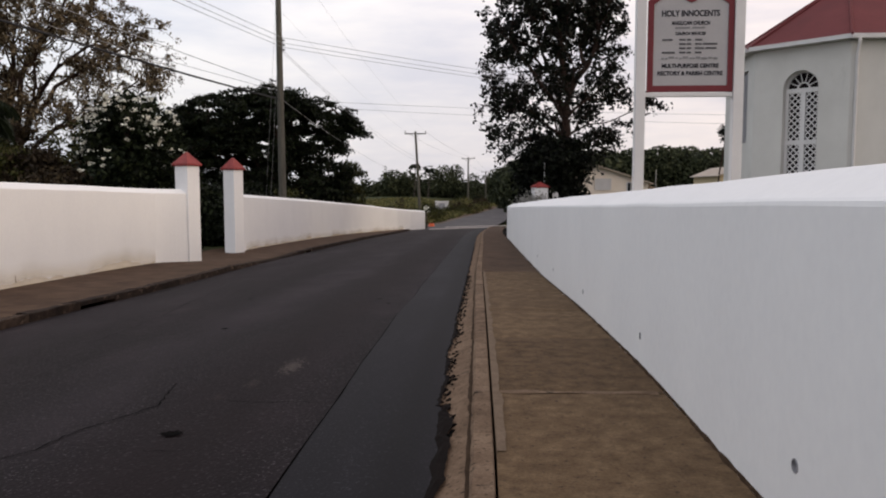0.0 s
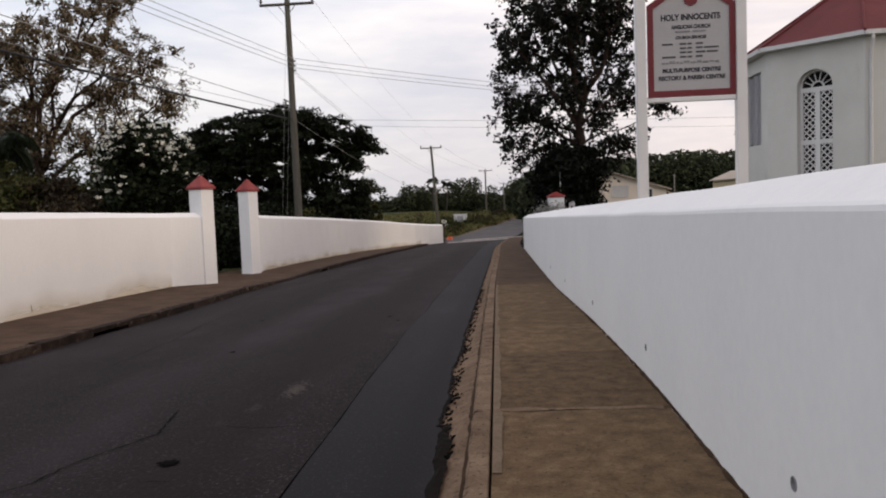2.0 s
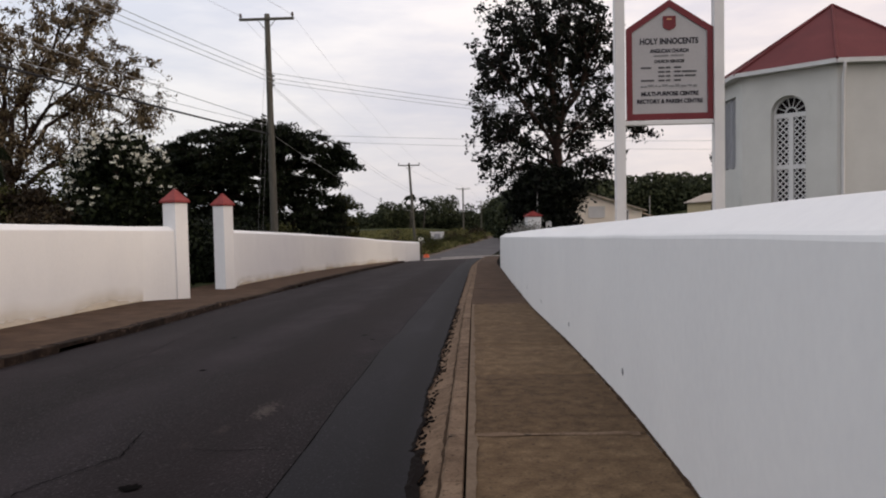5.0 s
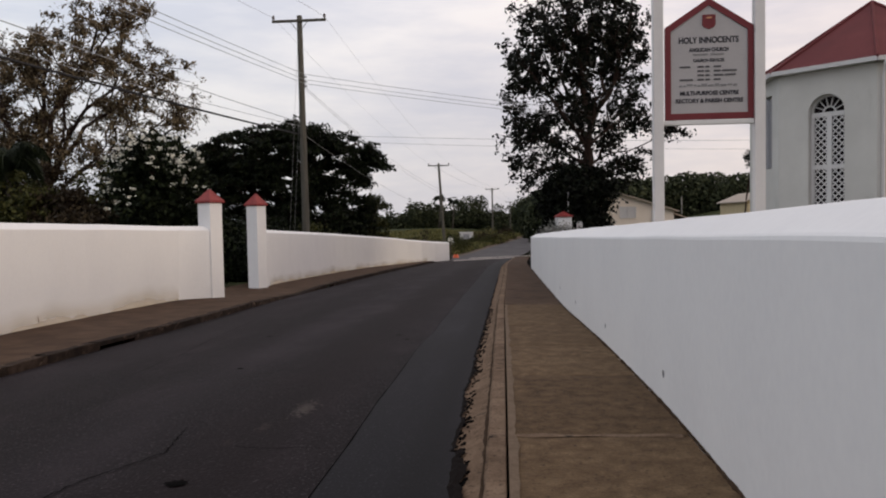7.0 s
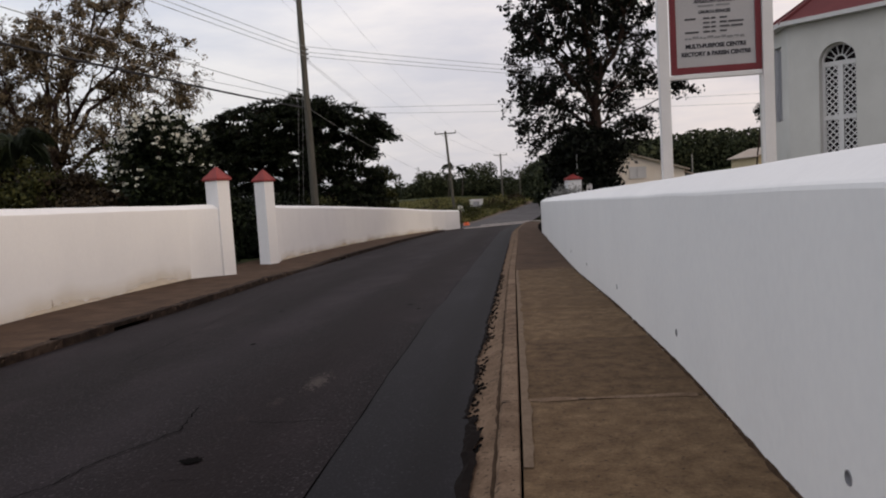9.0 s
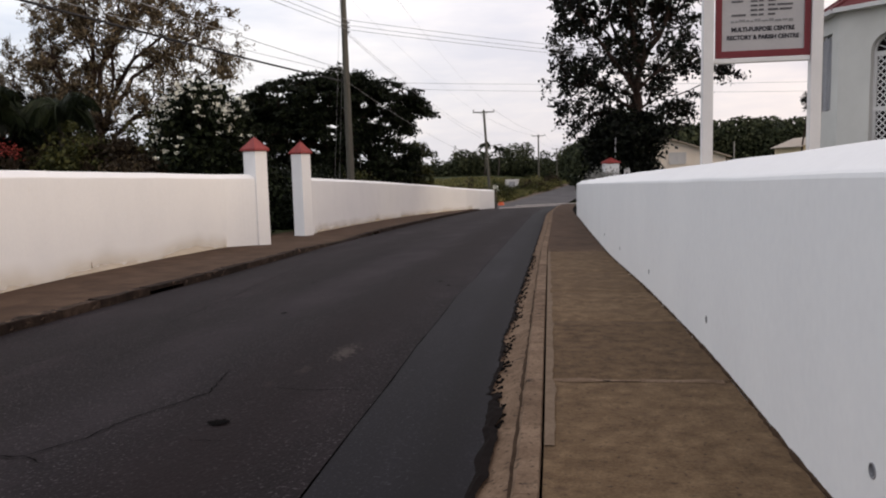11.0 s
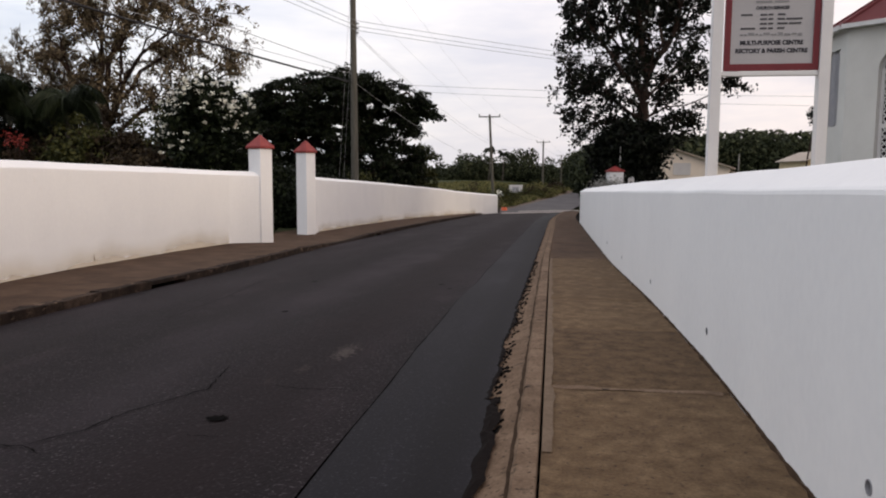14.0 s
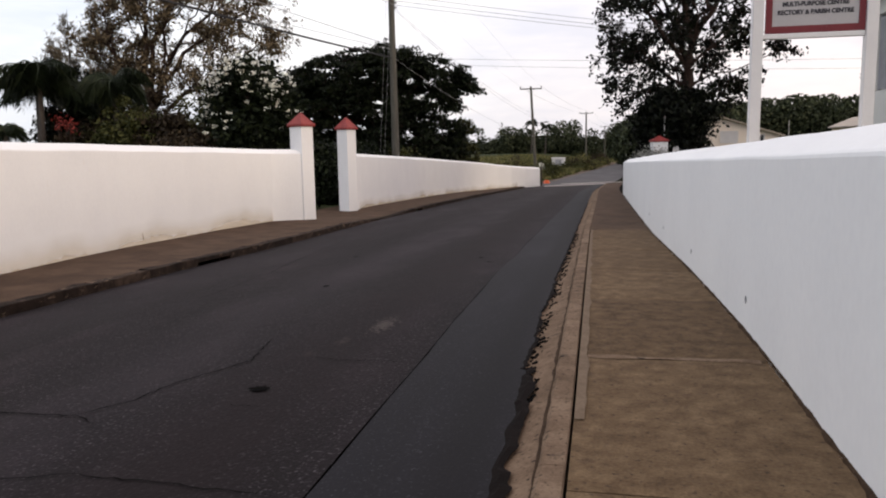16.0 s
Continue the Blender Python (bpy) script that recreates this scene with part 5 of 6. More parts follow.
# umbrella-shaped dark tree behind the pole
limb_tree("spreading_tree", "wide dark green umbrella-shaped tree behind the boundary wall", "tree", (-15.6, 54.0, -2.2),
          [(-15.6, 54.0, -0.6), (-15.7, 54.0, 0.8), (-15.8, 54.0, 1.8)],
          [(3, [(-18.2, 53.6, 3.6), (-20.6, 53.4, 5.2), (-22.0, 53.6, 6.0)]), (3, [(-16.6, 53.8, 4.2), (-17.4, 53.6, 6.6)]), (3, [(-14.2, 53.6, 4.0), (-12.6, 53.4, 6.0), (-10.6, 53.6, 6.9), (-9.2, 53.8, 5.9)]),
           (2, [(-13.2, 54.2, 2.0), (-11.2, 54.2, 3.0)]), (3, [(-15.2, 55.0, 4.5), (-14.4, 55.4, 6.8)]), (2, [(-18.6, 54.2, 1.6), (-21.4, 54.2, 2.6)])],
          [(-17.0, 54.0, 6.4, 5.0, 1.7), (-12.9, 54.0, 6.6, 2.4, 1.1), (-20.4, 54.0, 5.7, 2.3, 1.5), (-10.6, 54.0, 6.5, 1.2, 0.5), (-9.5, 54.0, 5.7, 0.7, 0.4), (-9.0, 54.0, 5.2, 0.4, 0.25),
           (-17.2, 53.8, 3.9, 5.2, 2.0), (-13.4, 53.8, 3.4, 2.4, 1.6), (-16.0, 53.6, 1.4, 6.0, 1.5), (-15.8, 54.0, 7.7, 3.6, 0.8), (-12.0, 54.0, 5.6, 1.9, 1.1), (-10.8, 54.0, 4.6, 1.2, 0.9), (-9.9, 54.0, 5.9, 0.8, 0.5), (-18.8, 53.6, 5.0, 3.4, 1.6), (-22.2, 54.0, 5.8, 1.2, 1.1), (-22.5, 54.0, 4.0, 1.2, 1.6), (-22.0, 54.0, 1.8, 1.4, 1.4), (-11.0, 54.0, 2.0, 1.6, 1.6), (-21.6, 54.0, 3.4, 1.6, 1.8)],
          0.5, 640, 7, 24, 1.0, (0.27, 0.14), BARK, LEAF_ROUND, 21, droop=0.2, sag=0.35, rise=0.12, flat=0.25, thick=0.16, shell=0.36, bias=0.4)
limb_tree("bush", "yellow-green bush at the edge of the spreading tree", "bush", (-11.2, 59.0, -2.4), [(-11.2, 59.0, -1.2), (-11.0, 59.0, -0.2)],
          [(2, [(-10.5, 59.0, 1.4), (-10.0, 59.0, 3.2)])],
          [(-10.9, 59.0, 1.0, 1.3, 1.8), (-10.3, 59.0, 2.4, 0.7, 1.1), (-10.0, 59.0, -0.3, 0.9, 0.9), (-12.2, 59.0, 0.4, 1.5, 1.7)],
          0.09, 120, 6, 22, 0.5, (0.22, 0.09), BARK, LEAF_BUSH, 22, droop=0.1, sag=0.15, rise=0.5, thick=0.1, group="bushes along the wall")
# open brownish tree
limb_tree("open_crowned_tree", "tall open tree with fine olive-brown foliage", "tree", (-25.3, 40.0, -1.6),
          [(-25.3, 40.0, 0.8), (-25.2, 40.0, 2.4), (-25.1, 40.0, 3.6)],
          [(3, [(-26.3, 39.8, 5.8), (-27.4, 39.6, 8.0), (-28.6, 39.8, 9.4)]), (3, [(-24.7, 39.6, 6.2), (-23.4, 39.4, 9.0), (-21.8, 39.6, 12.0)]), (3, [(-25.4, 40.3, 7.4), (-25.0, 40.4, 11.0)]),
           (3, [(-23.4, 39.8, 5.9), (-21.4, 39.6, 7.5), (-18.9, 39.8, 8.8), (-16.9, 40.0, 9.1)]), (2, [(-23.2, 40.2, 4.6), (-20.6, 40.0, 5.8), (-18.4, 40.0, 6.3)]), (3, [(-24.3, 40.6, 6.4), (-21.8, 41.0, 9.0), (-19.0, 40.8, 10.8)])],
          [(-22.8, 40.0, 10.0, 4.1, 2.9), (-26.2, 40.0, 10.0, 2.0, 2.7), (-18.9, 40.0, 9.3, 2.2, 1.7), (-21.7, 40.0, 12.6, 2.9, 1.1), (-26.2, 40.0, 7.0, 2.7, 1.9), (-20.6, 40.0, 7.3, 2.2, 1.2), (-28.5, 40.0, 8.6, 1.3, 1.8), (-17.7, 40.0, 7.2, 1.0, 0.9), (-22.4, 40.0, 5.8, 2.6, 1.0)],
          0.30, 290, 6, 14, 1.0, (0.23, 0.09), BARK, LEAF_OLIVE, 31, droop=0.6, sag=0.45, rise=0.15, thick=0.10, shell=0.5, bias=0.6, crook=0.16)
for x, y, top, seed in ((-31.8, 42.0, 10.6, 32), (-30.2, 42.4, 11.6, 33), (-29.0, 42.0, 12.2, 34), (-33.6, 42.6, 9.2, 35)):
    limb_tree("feathery_tree", "slender tree with thin upright grey-green sprays", "tree", (x, y, -1.5), [(x, y, 2.0), (x + 0.1, y, 5.0), (x, y, 8.0), (x + 0.1, y, top - 0.6)], [],
              [(x, y, top - 2.2, 0.55, 1.9), (x + 0.1, y, top - 4.8, 1.0, 2.4), (x, y, top - 7.0, 1.2, 2.0)],
              0.08, 62, 5, 13, 0.75, (0.34, 0.045), PALEBARK, LEAF_OLIVE, seed, droop=-0.5, sag=0.0, rise=0.7, thick=0.06, group="feathery trees")
# flowering shrub
blossom, tips = tree("flowering_shrub", "dark green shrub covered in white blossom", "shrub", (-13.9, 29.0, -1.1),
                     [(-13.9, 29.0, 0.4), (-13.9, 29.0, 1.4)],
                     [(-13.9, 29.0, 3.3, 1.45, 1.35), (-14.9, 29.0, 3.2, 0.8, 1.1), (-12.8, 29.0, 3.0, 0.75, 1.0), (-12.45, 29.0, 2.4, 0.6, 0.9), (-15.2, 29.0, 2.4, 0.7, 1.0), (-14.0, 29.0, 1.9, 1.6, 0.9), (-13.8, 29.0, 4.35, 1.1, 0.65), (-12.7, 29.0, 3.6, 0.7, 0.7)],
                     0.12, 260, 84, (0.22, 0.12), 0.25, BARK, LEAF_ROUND, 41, 0.2)
rng = np.random.default_rng(42)
hub = np.array([-13.9, 29.0, 2.7])
out = (tips - hub) / np.array([1.7, 1.5, 1.9])
tops = tips[(np.linalg.norm(out, axis=1) > 0.5) & (out[:, 1] < 0.5)]
away = tops - hub
away /= np.linalg.norm(away, axis=1)[:, None]
heads = np.concatenate([tops + away * q + np.array([0.03, -0.30, 0.08]) + rng.normal(size=tops.shape) * 0.12 for q in (0.20, 0.32)]) - np.array([-13.9, 29.0, -1.1])
heads = heads[rng.uniform(size=len(heads)) < 0.10 + 0.85 * np.clip((heads[:, 2] - 3.2) / 1.8, 0, 1)]
c = np.repeat(heads, 9, axis=0)
part("blossom", quads("blossom", leaves(c + rng.normal(size=c.shape) * np.array([0.075, 0.07, 0.035]), 0.10, 0.075, rng, 0.0, 0.2), FLOWER), FLOWER, blossom, "flat white flower heads")
# low bushes along the wall
for i, (x, y, z, r, h, mat, lab) in enumerate([
        (-20.2, 30.0, 1.9, 1.5, 1.7, LEAF_BUSH, "olive green bush behind the boundary wall"),
        (-18.0, 30.0, 1.6, 1.5, 1.7, LEAF_BROWN, "brownish bush behind the boundary wall"),
        (-22.6, 31.0, 1.4, 1.6, 1.3, LEAF_BROWN, "brownish bush behind the boundary wall"),
        (-16.2, 28.5, 1.0, 1.3, 1.2, LEAF_BROWN, "brownish bush behind the boundary wall"),
        (-26.0, 35.0, 4.2, 1.8, 1.4, LEAF_DARK, "dark drooping tree behind the palms"),
        (-23.8, 37.0, 2.7, 2.2, 1.9, LEAF_BROWN, "brownish thicket under the open tree"),
        (-19.6, 36.5, 2.6, 2.1, 1.9, LEAF_BUSH, "olive thicket under the open tree"),
        (-27.5, 38.0, 3.0, 2.4, 1.9, LEAF_BROWN, "brownish thicket under the open tree"),
        (-12.2, 30.0, 0.6, 1.2, 1.2, LEAF_ROUND, "low dark bush by the gateway"),
        (-12.0, 35.0, 0.1, 1.0, 1.6, LEAF_ROUND, "dark bush seen through the gateway"),
        (-13.5, 37.0, 0.3, 1.8, 1.9, LEAF_ROUND, "dark bush seen through the gateway"),
        (-12.6, 41.0, 0.0, 1.3, 1.5, LEAF_ROUND, "dark bush behind the boundary wall"),
        (-12.4, 47.0, -0.4, 1.2, 1.5, LEAF_BUSH, "dark bush behind the boundary wall"),
        (-17.5, 34.0, 0.5, 2.4, 2.0, LEAF_ROUND, "dark bush behind the boundary wall"),
        (-21.5, 35.0, 0.6, 2.6, 1.8, LEAF_ROUND, "dark bush behind the boundary wall")]):
    g = land_z(x, y)
    tree("bush", lab, "bush", (x, y, g), [(x, y, g + 0.5)], [(x, y, z, r, h), (x + 0.5 * r, y, z - 0.4 * h, r * 0.8, h * 0.7), (x - 0.6 * r, y + 0.2, (z + g) / 2, r * 0.9, max(0.6, (z - g) * 0.6))],
         0.06, 120, 120, (0.21, 0.11), 0.27, BARK, mat, 60 + i, 0.2, group="bushes along the wall")
red = thing("flowering_plant", "tall plant with dull red flower heads", "plant", at=(-22.8, 29.5, -1.0))
rng = np.random.default_rng(77)
stems = bmesh.new()
heads = []
for k in range(6):
    p = Vector((rng.uniform(-0.4, 0.4), rng.uniform(-0.3, 0.3), rng.uniform(3.4, 4.0)))
    tube(stems, [(p.x * 0.3, p.y * 0.3, 0), (p.x * 0.7, p.y * 0.7, p.z * 0.6), p], 0.015, 5)
    heads.append(p)
part("stem", stems, BARK, red)
c = np.repeat(np.array(heads), 16, axis=0)
part("blossom", quads("blossom", leaves(c + rng.normal(size=c.shape) * 0.12, 0.16, 0.08, rng, 0.1), REDFLOWER), REDFLOWER, red, "dull red flower heads")


def palm(x, y, z0, top, frond, count, seed, label, width=0.55):
    """A palm: ringed trunk and arching fronds of narrow leaflets."""
    rng = np.random.default_rng(seed)
    t = thing("palm", label, "palm tree", group="palms", at=(x, y, z0))
    h = top - z0
    r = 0.035 * frond + 0.04
    part("trunk", tube(bmesh.new(), [(0.05 * h * math.sin(k / 5), 0, h * k / 10 - (0.3 if k == 0 else 0)) for k in range(11)], [r * (1.3 - 0.05 * k + 0.05 * (k % 2)) for k in range(11)], 9), PALEBARK, t, smooth=True)
    crown = np.array([0.05 * h * math.sin(2.0), 0, h])
    for i in range(count):
        a, lift = rng.uniform(0, math.tau), rng.uniform(-0.2, 2.5)
        d = np.array([math.cos(a), math.sin(a), 0])
        rib, q = [], []
        reach, sag = frond * rng.uniform(0.55, 1.2), rng.uniform(0.8, 1.5)
        sway = np.cross(d, [0, 0, 1]) * rng.normal() * 0.16 * frond
        for k in range(13):
            f = k / 12
            rib.append(crown + d * reach * (f - 0.12 * f * f) + sway * f * f + np.array([0, 0, reach * (lift * f * 0.6 - (0.5 + 0.35 * lift) * f * f * sag)]))
        for k in range(1, 13):
            for s in (-1, 1):
                for w in range(5):
                    p = rib[k - 1] + (rib[k] - rib[k - 1]) * (w / 5)
                    side = np.cross(d, [0, 0, 1]) * s
                    ln = frond * width * 0.55 * math.sin(math.pi * (0.12 + 0.82 * k / 13)) * rng.uniform(0.8, 1.1)
                    tip = p + side * ln * 0.75 + d * ln * 0.45 - np.array([0, 0, ln * rng.uniform(0.6, 1.5)])
                    wd = d * 0.028 * frond / 2 + np.array([0, 0, 0.02])
                    m = p + (tip - p) * 0.5 + np.array([0, 0, ln * 0.08])
                    q.append([p, m + wd, tip, m - wd])
        fr = part("frond", quads("frond", np.array(q), PALMLEAF), PALMLEAF, t)
        b = tube(bmesh.new(), [tuple(p) for p in rib], [0.018 * frond * (1.1 - k / 12) for k in range(13)], 5)
        part("rib", b, PALMLEAF, fr)
    return t


palm(-24.6, 30.0, -1.2, 4.8, 2.2, 28, 5, "dark drooping palm behind the boundary wall", 0.6)
palm(-21.6, 31.0, -1.2, 4.5, 2.0, 28, 6, "dark drooping palm behind the boundary wall", 0.6)
palm(-27.2, 33.0, -1.2, 5.1, 2.3, 28, 8, "dark drooping palm behind the boundary wall", 0.6)
palm(-24.7, 28.0, -1.0, 2.4, 1.3, 14, 7, "small palm with pale drooping fronds", 0.6)
palm(-20.6, 226.0, -3.0, 7.6, 2.1, 30, 9, "distant palm rising over the woods", 0.5)
palm(-16.2, 222.0, -3.0, 6.2, 2.0, 30, 10, "distant palm rising over the woods", 0.5)


def woods(name, label, blobs, n, leaf, seed, mat):
    rng = np.random.default_rng(seed)
    c = inside(blobs, n, rng, 0.33)
    ob = part(name, quads(name, leaves(c, leaf, leaf * 0.6, rng, 0.1), mat), mat)
    return tagged(ob, label, "woods", kind="stuff")


rng = np.random.default_rng(90)
blobs = [(-35.6, 240, -1.0, 5.4, 4.5), (-28.3, 240, 1.4, 5.4, 5.4), (-22.9, 242, 0.4, 5.4, 4.5), (-12.1, 240, 3.2, 4.6, 5.0), (-8.6, 240, 5.0, 3.0, 3.4), (-23.5, 238, 3.2, 2.6, 3.6), (-14.5, 239, 4.6, 2.0, 2.6), (-3.3, 242, -0.8, 7.1, 3.8), (5.6, 246, 0.8, 5.6, 7.0), (-17, 243, 0, 6, 4)]
blobs += [(float(x), 248 + 8 * rng.random(), -1.5 + rng.random(), 6.0, 3.5 + 1.5 * rng.random()) for x in range(-130, 40, 7)]
blobs += [(rng.uniform(-40, 4), 236 + 6 * rng.random(), rng.uniform(1.0, 6.0) * (0.5 + 0.5 * math.sin(k * 2.1) ** 2), rng.uniform(0.8, 2.0), rng.uniform(1.2, 2.6)) for k in range(46)]
woods("far_woods", "dark mixed woods at the end of the road", blobs, 62000, 0.85, 91, LEAF_HAZED)
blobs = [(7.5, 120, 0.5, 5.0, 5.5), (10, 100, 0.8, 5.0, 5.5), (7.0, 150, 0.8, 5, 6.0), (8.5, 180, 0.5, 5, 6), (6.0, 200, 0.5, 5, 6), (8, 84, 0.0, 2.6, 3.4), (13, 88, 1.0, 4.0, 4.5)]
woods("roadside_trees", "dark trees lining the far side of the road", blobs, 40000, 0.7, 92, LEAF_HAZED)
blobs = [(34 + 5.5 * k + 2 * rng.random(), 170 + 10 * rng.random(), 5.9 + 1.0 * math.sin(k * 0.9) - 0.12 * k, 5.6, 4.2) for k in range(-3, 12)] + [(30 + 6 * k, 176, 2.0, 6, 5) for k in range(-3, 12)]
woods("hill_woods", "dark green wooded rise behind the houses", blobs, 70000, 0.95, 93, LEAF_HAZED)
tree("slim_tree", "dark slim tree beside the church", "tree", (24.0, 80.0, 0.0), [(24.3, 80, 3.0), (24.7, 80, 5.5)], [(24.9, 80.0, 7.0, 0.7, 1.0)], 0.08, 30, 40, (0.26, 0.14), 0.25, BARK, LEAF_DARK, 94)

# grass on the bank beyond the junction
rng = np.random.default_rng(95)
gx, gy = [], []
while len(gx) < 16000:
    y = 74 + 130 * rng.random() ** 1.6
    x = left_kerb(y) - 1.3 - 26 * rng.random() ** 1.4
    if 66 < y < 74:
        continue
    gx.append(x)
    gy.append(y)
c = np.array([(x, y, land_z(x, y) + 0.14) for x, y in zip(gx, gy)])
v = leaves(c, 0.75, 0.14, rng, -1.2, 0.0)
tagged(part("rough_grass", quads("rough_grass", v, GRASS), GRASS), "rough yellow-green grass on the bank", "grass", kind="stuff")
bm = bmesh.new()
sheet(bm, [[(left_kerb(y) + 0.1, y, road_z(left_kerb(y), y) + 0.01), (left_kerb(y) - 1.0, y, land_z(left_kerb(y) - 1.0, y) + 0.05), (left_kerb(y) - 1.6 - 1.3 * step(130, 74, y) - 0.9 * noise.noise(Vector((0, y * 0.3, 7))), y, land_z(left_kerb(y) - 2.6, y) + 0.06)] for y in [74 + 1.5 * i for i in range(80)]])
tagged(part("verge", bm, DIRT), "bare brown dirt verge along the road", "verge", kind="structure")
rnd = random.Random(120)
for i in range(46):
    y = 75 + 85 * rnd.random() ** 1.1
    x = left_kerb(y) - 2.2 - 8 * rnd.random() ** 1.5
    r, h = rnd.uniform(0.7, 1.6) * (1 + y / 220), rnd.uniform(0.45, 1.0) * (0.6 + y / 140)
    if abs(x + 6.9) < 2.2 and 95 < y < 121:
        continue
    g = land_z(x, y)
    tree("scrub", "low olive scrub on the bank" if i % 3 else "dry brown scrub on the bank", "bush", (x, y, g), [(x, y, g + 0.25)], [(x, y, g + 0.5 * h, r, h), (x + r * 0.6, y, g + 0.3 * h, r * 0.7, h * 0.7)],
         0.04, 26, 42, (0.28, 0.10), 0.28, BARK, (LEAF_BROWN, GRASS, LEAF_BUSH)[i % 3], 120 + i, -0.2, group="scrub on the bank")

# ---- houses ----


def house(name, x0, x1, y0, y1, base, eave, apex, wallmat, label, along="y", overhang=0.35):
    """A gabled house whose gable end faces the road's near end."""
    t = thing(name, label, "house", at=((x0 + x1) / 2, y0, base))
    cx = (x0 + x1) / 2
    X0, X1, D, H, P = x0 - cx, x1 - cx, y1 - y0, eave - base, apex - base
    part("wall", panel(bmesh.new(), [(X0, -0.5), (X1, -0.5), (X1, H), (0, P - 0.1), (X0, H)], 0, D), wallmat, t)
    for s in (-1, 1):
        e = X1 if s > 0 else X0
        sl = (P - H) / abs(e)
        ex = e + s * overhang
        ez = H - sl * overhang
        part("roof", roof_face([(0, -overhang, P), (0, D + overhang, P), (ex, D + overhang, ez), (ex, -overhang, ez)][::s], thick=0.1), TILE, t, "faded sheet roof")
    return t, cx


def house_window(t, x0, x1, z0, z1, glass, y=0.0):
    w = part("window", box(bmesh.new(), x0, x1, y - 0.03, y + 0.05, z0, z1), glass, t)
    f = bmesh.new()
    for a, b, c, d in ((x0 - 0.08, x0, z0 - 0.08, z1 + 0.08), (x1, x1 + 0.08, z0 - 0.08, z1 + 0.08), (x0, x1, z1, z1 + 0.08), (x0, x1, z0 - 0.1, z0), ((x0 + x1) / 2 - 0.025, (x0 + x1) / 2 + 0.025, z0, z1)):
        box(f, a, b, y - 0.07, y + 0.02, c, d)
    part("frame", f, TRIM, w, "white window frame")


h, cx = house("house", 4.4, 12.8, 60.0, 70.0, -1.4, 1.85, 3.22, CREAM, "cream rendered house with a low gabled roof")
house_window(h, 8.75 - cx, 9.85 - cx, 1.30 + 1.4, 2.02 + 1.4, TRIM)
house_window(h, 11.2 - cx, 11.7 - cx, 0.95 + 1.4, 1.75 + 1.4, GLASSDARK)
part("annexe_wall", box(bmesh.new(), 12.6 - cx, 14.0 - cx, 1.0, 8.0, -0.4, 2.45), CREAM, h)
part("annexe_roof", roof_face([(12.5 - cx, 0.6, 3.15), (12.5 - cx, 8.4, 3.15), (14.4 - cx, 8.4, 2.45), (14.4 - cx, 0.6, 2.45)], thick=0.1), TILE, h, "lower lean-to roof")
h, cx = house("house", 24.4, 28.6, 80.0, 90.0, -0.6, 2.75, 3.62, YELLOW, "pale yellow house with a shallow gabled roof")
house_window(h, 25.3 - cx, 26.6 - cx, 2.35, 2.95, GLASSDARK)
t = thing("lamp_post", "slim grey post behind the houses", "post", at=(17.4, 78.0, -0.4))
part("shaft", tube(bmesh.new(), [(0, 0, -0.3), (0, 0, 3.6)], 0.055, 8), STEEL, t)

# ---- small things near the junction ----


def barrel(x, y, z, label):
    t = thing("traffic_barrel", label, "traffic barrel", group="barrels by the road", at=(x, y, z))
    b = bmesh.new()
    prof = [(0.0001, 0), (0.34, 0), (0.34, 0.08), (0.30, 0.1), (0.29, 0.4), (0.26, 0.42), (0.25, 0.72), (0.22, 0.75), (0.2, 0.95), (0.0001, 0.97)]
    sheet(b, [[(q * math.cos(k * math.tau / 16), q * math.sin(k * math.tau / 16), h) for k in range(17)] for q, h in prof])
    part("drum", b, ORANGE, t, smooth=True)
    part("rim", tube(bmesh.new(), [(0.2 * math.cos(k * math.tau / 12), 0.2 * math.sin(k * math.tau / 12), 0.96) for k in range(13)], 0.02, 5), ORANGE, t)
    t.scale = (1.1, 1.1, 0.55)
    return t


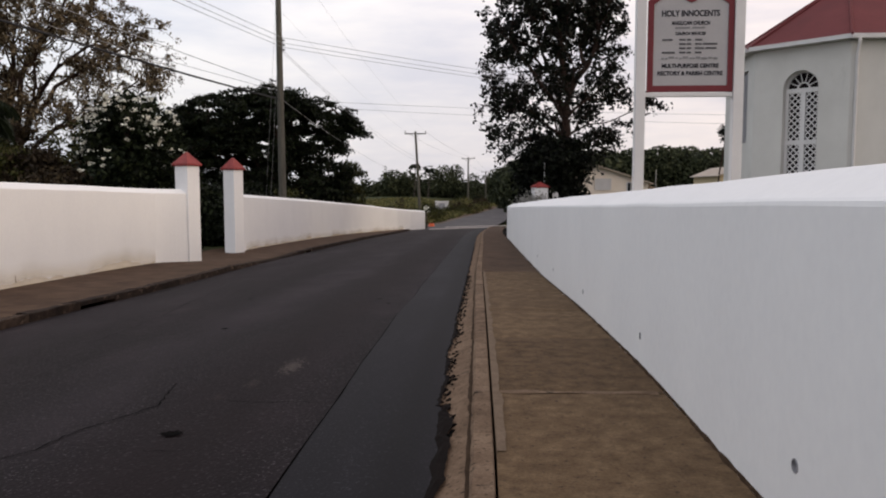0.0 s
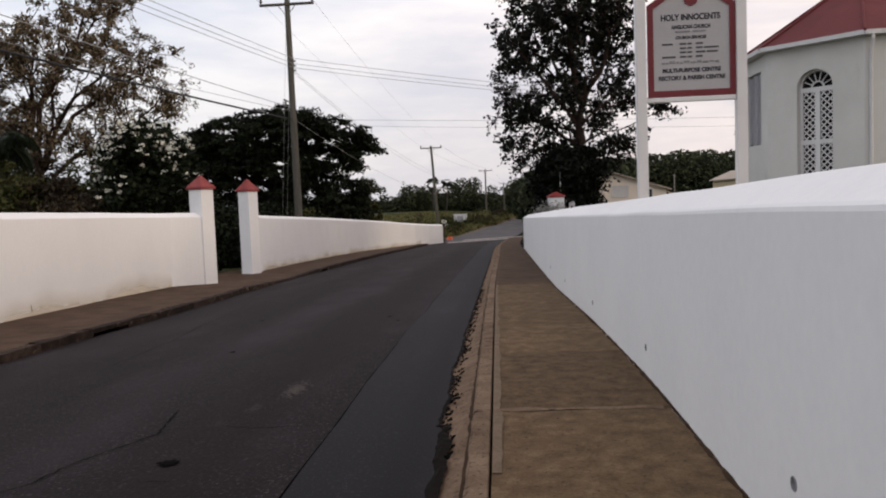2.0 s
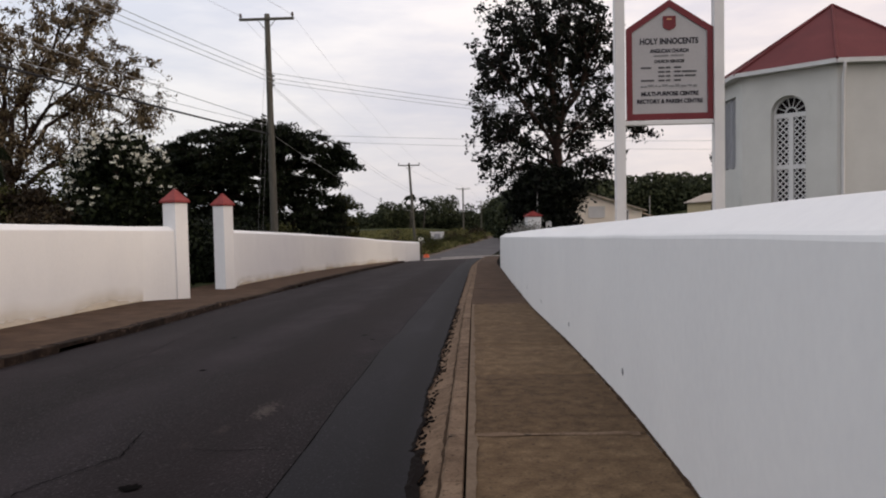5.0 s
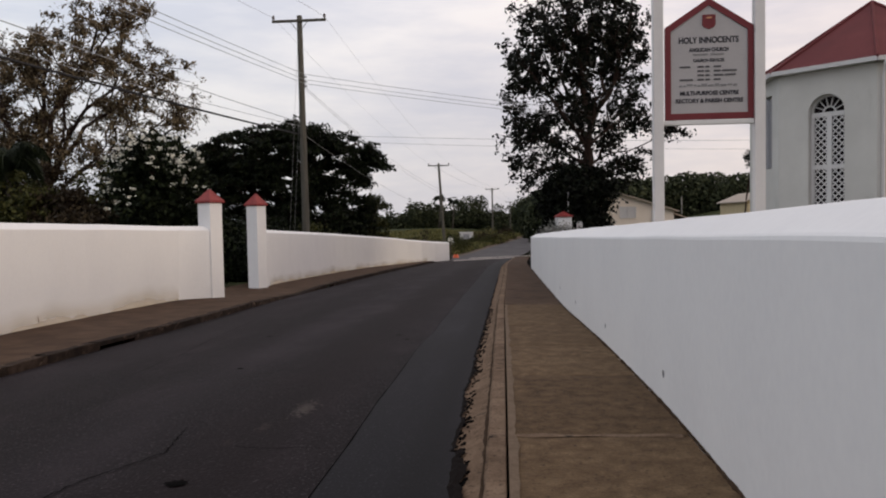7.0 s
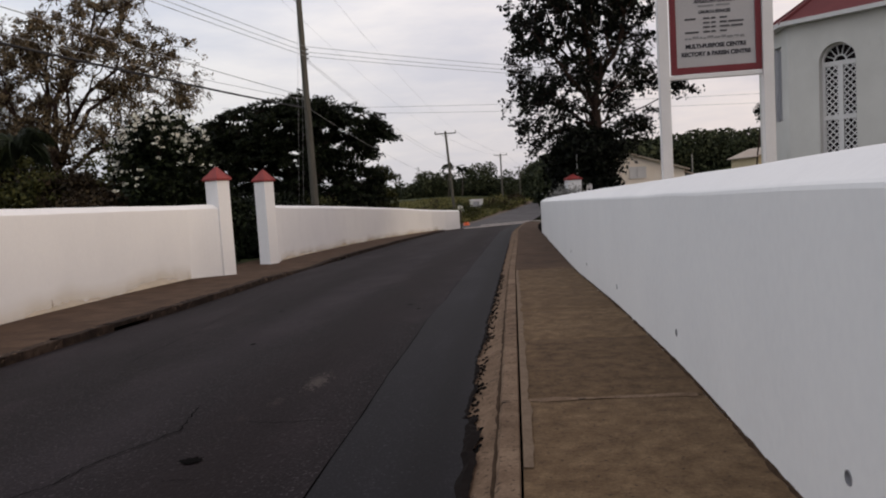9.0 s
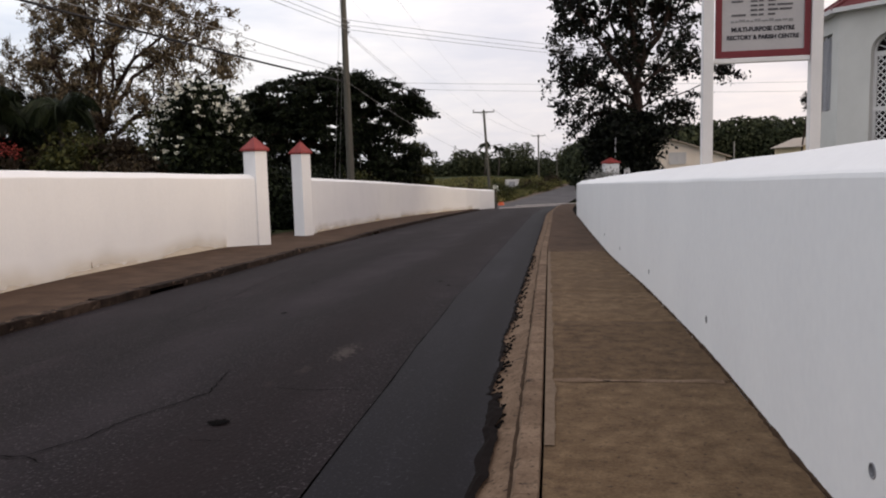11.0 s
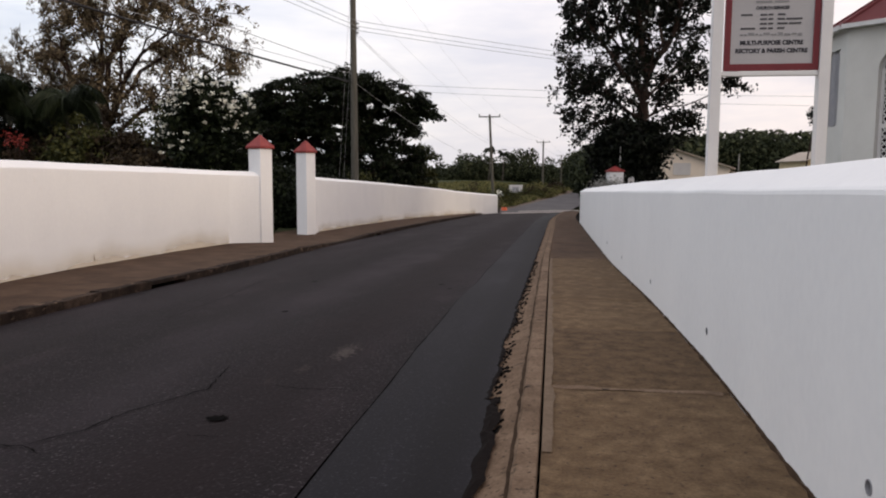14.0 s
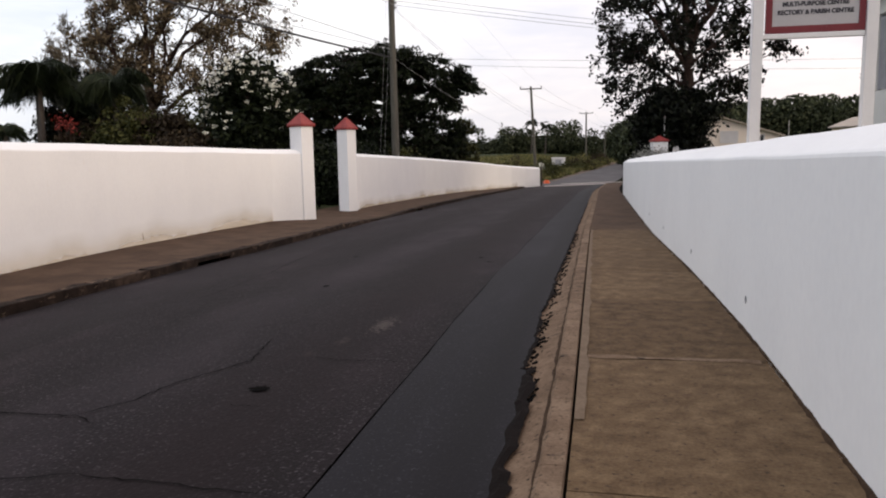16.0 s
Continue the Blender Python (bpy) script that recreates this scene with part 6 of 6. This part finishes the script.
barrel(-4.9, 71.5, land_z(-4.9, 71.5), "orange plastic traffic barrel by the junction")
barrel(-1.95, 120.0, land_z(-1.95, 120.0) + 0.1, "orange plastic traffic barrel on the far verge")
t = thing("marker_post", "short post with pale pink blossom at the wall's end", "post", at=(-5.0, 66.5, -2.3))
part("shaft", box(bmesh.new(), -0.05, 0.05, -0.05, 0.05, -0.2, 1.75, 0.01), PALEBARK, t)
c = np.repeat(np.array([[0.0, 0, 1.85]]), 40, axis=0)
rng = np.random.default_rng(5)
part("blossom", quads("blossom", leaves(c + rng.normal(size=c.shape) * np.array([0.16, 0.15, 0.18]), 0.18, 0.10, rng, 0.0), FLOWER), FLOWER, t, "pale blossom spray")
t = thing("roadside_box", "white low concrete box on the grassy bank", "utility box", at=(-6.5, 119.0, -2.1))
part("body", box(bmesh.new(), -1.0, 1.0, 0, 1.4, -0.4, 1.15, 0.03), TRIM, t)
part("lid", box(bmesh.new(), -1.08, 1.08, -0.08, 1.48, 1.15, 1.28, 0.03), TRIM, t)
part("hatch", box(bmesh.new(), -0.5, 0.5, -0.03, 0.0, 0.2, 1.0), SHUTTER, t, "grey hatch")
t = thing("flag_post", "thin white post beside the capped pier", "post", at=(3.6, 45.6, -1.2))
part("shaft", tube(bmesh.new(), [(0, 0, -0.3), (0, 0, 4.1)], 0.032, 8), TRIM, t)
t = thing("headstone", "small white headstone beneath the dark tree", "headstone", at=(4.22, 45.2, -1.3))
part("slab", arch(bmesh.new(), -0.17, 0.17, -0.2, 2.3, -0.06, 0.06, 10), TRIM, t)
rng = np.random.default_rng(6)
t = thing("pale_shrub", "low shrub with pale dusty leaves beside the pier", "shrub", at=(2.6, 44.0, -1.2))
c = rng.normal(size=(1500, 3)) * np.array([0.42, 0.25, 0.26]) + np.array([0.25, 0, 1.75])
part("leaves", quads("leaves", leaves(c, 0.12, 0.08, rng, 0.1), DUSTYLEAF), DUSTYLEAF, t)
part("stem", tube(bmesh.new(), [(0, 0, -0.2), (0.02, 0, 1.5)], 0.03, 6), BARK, t)
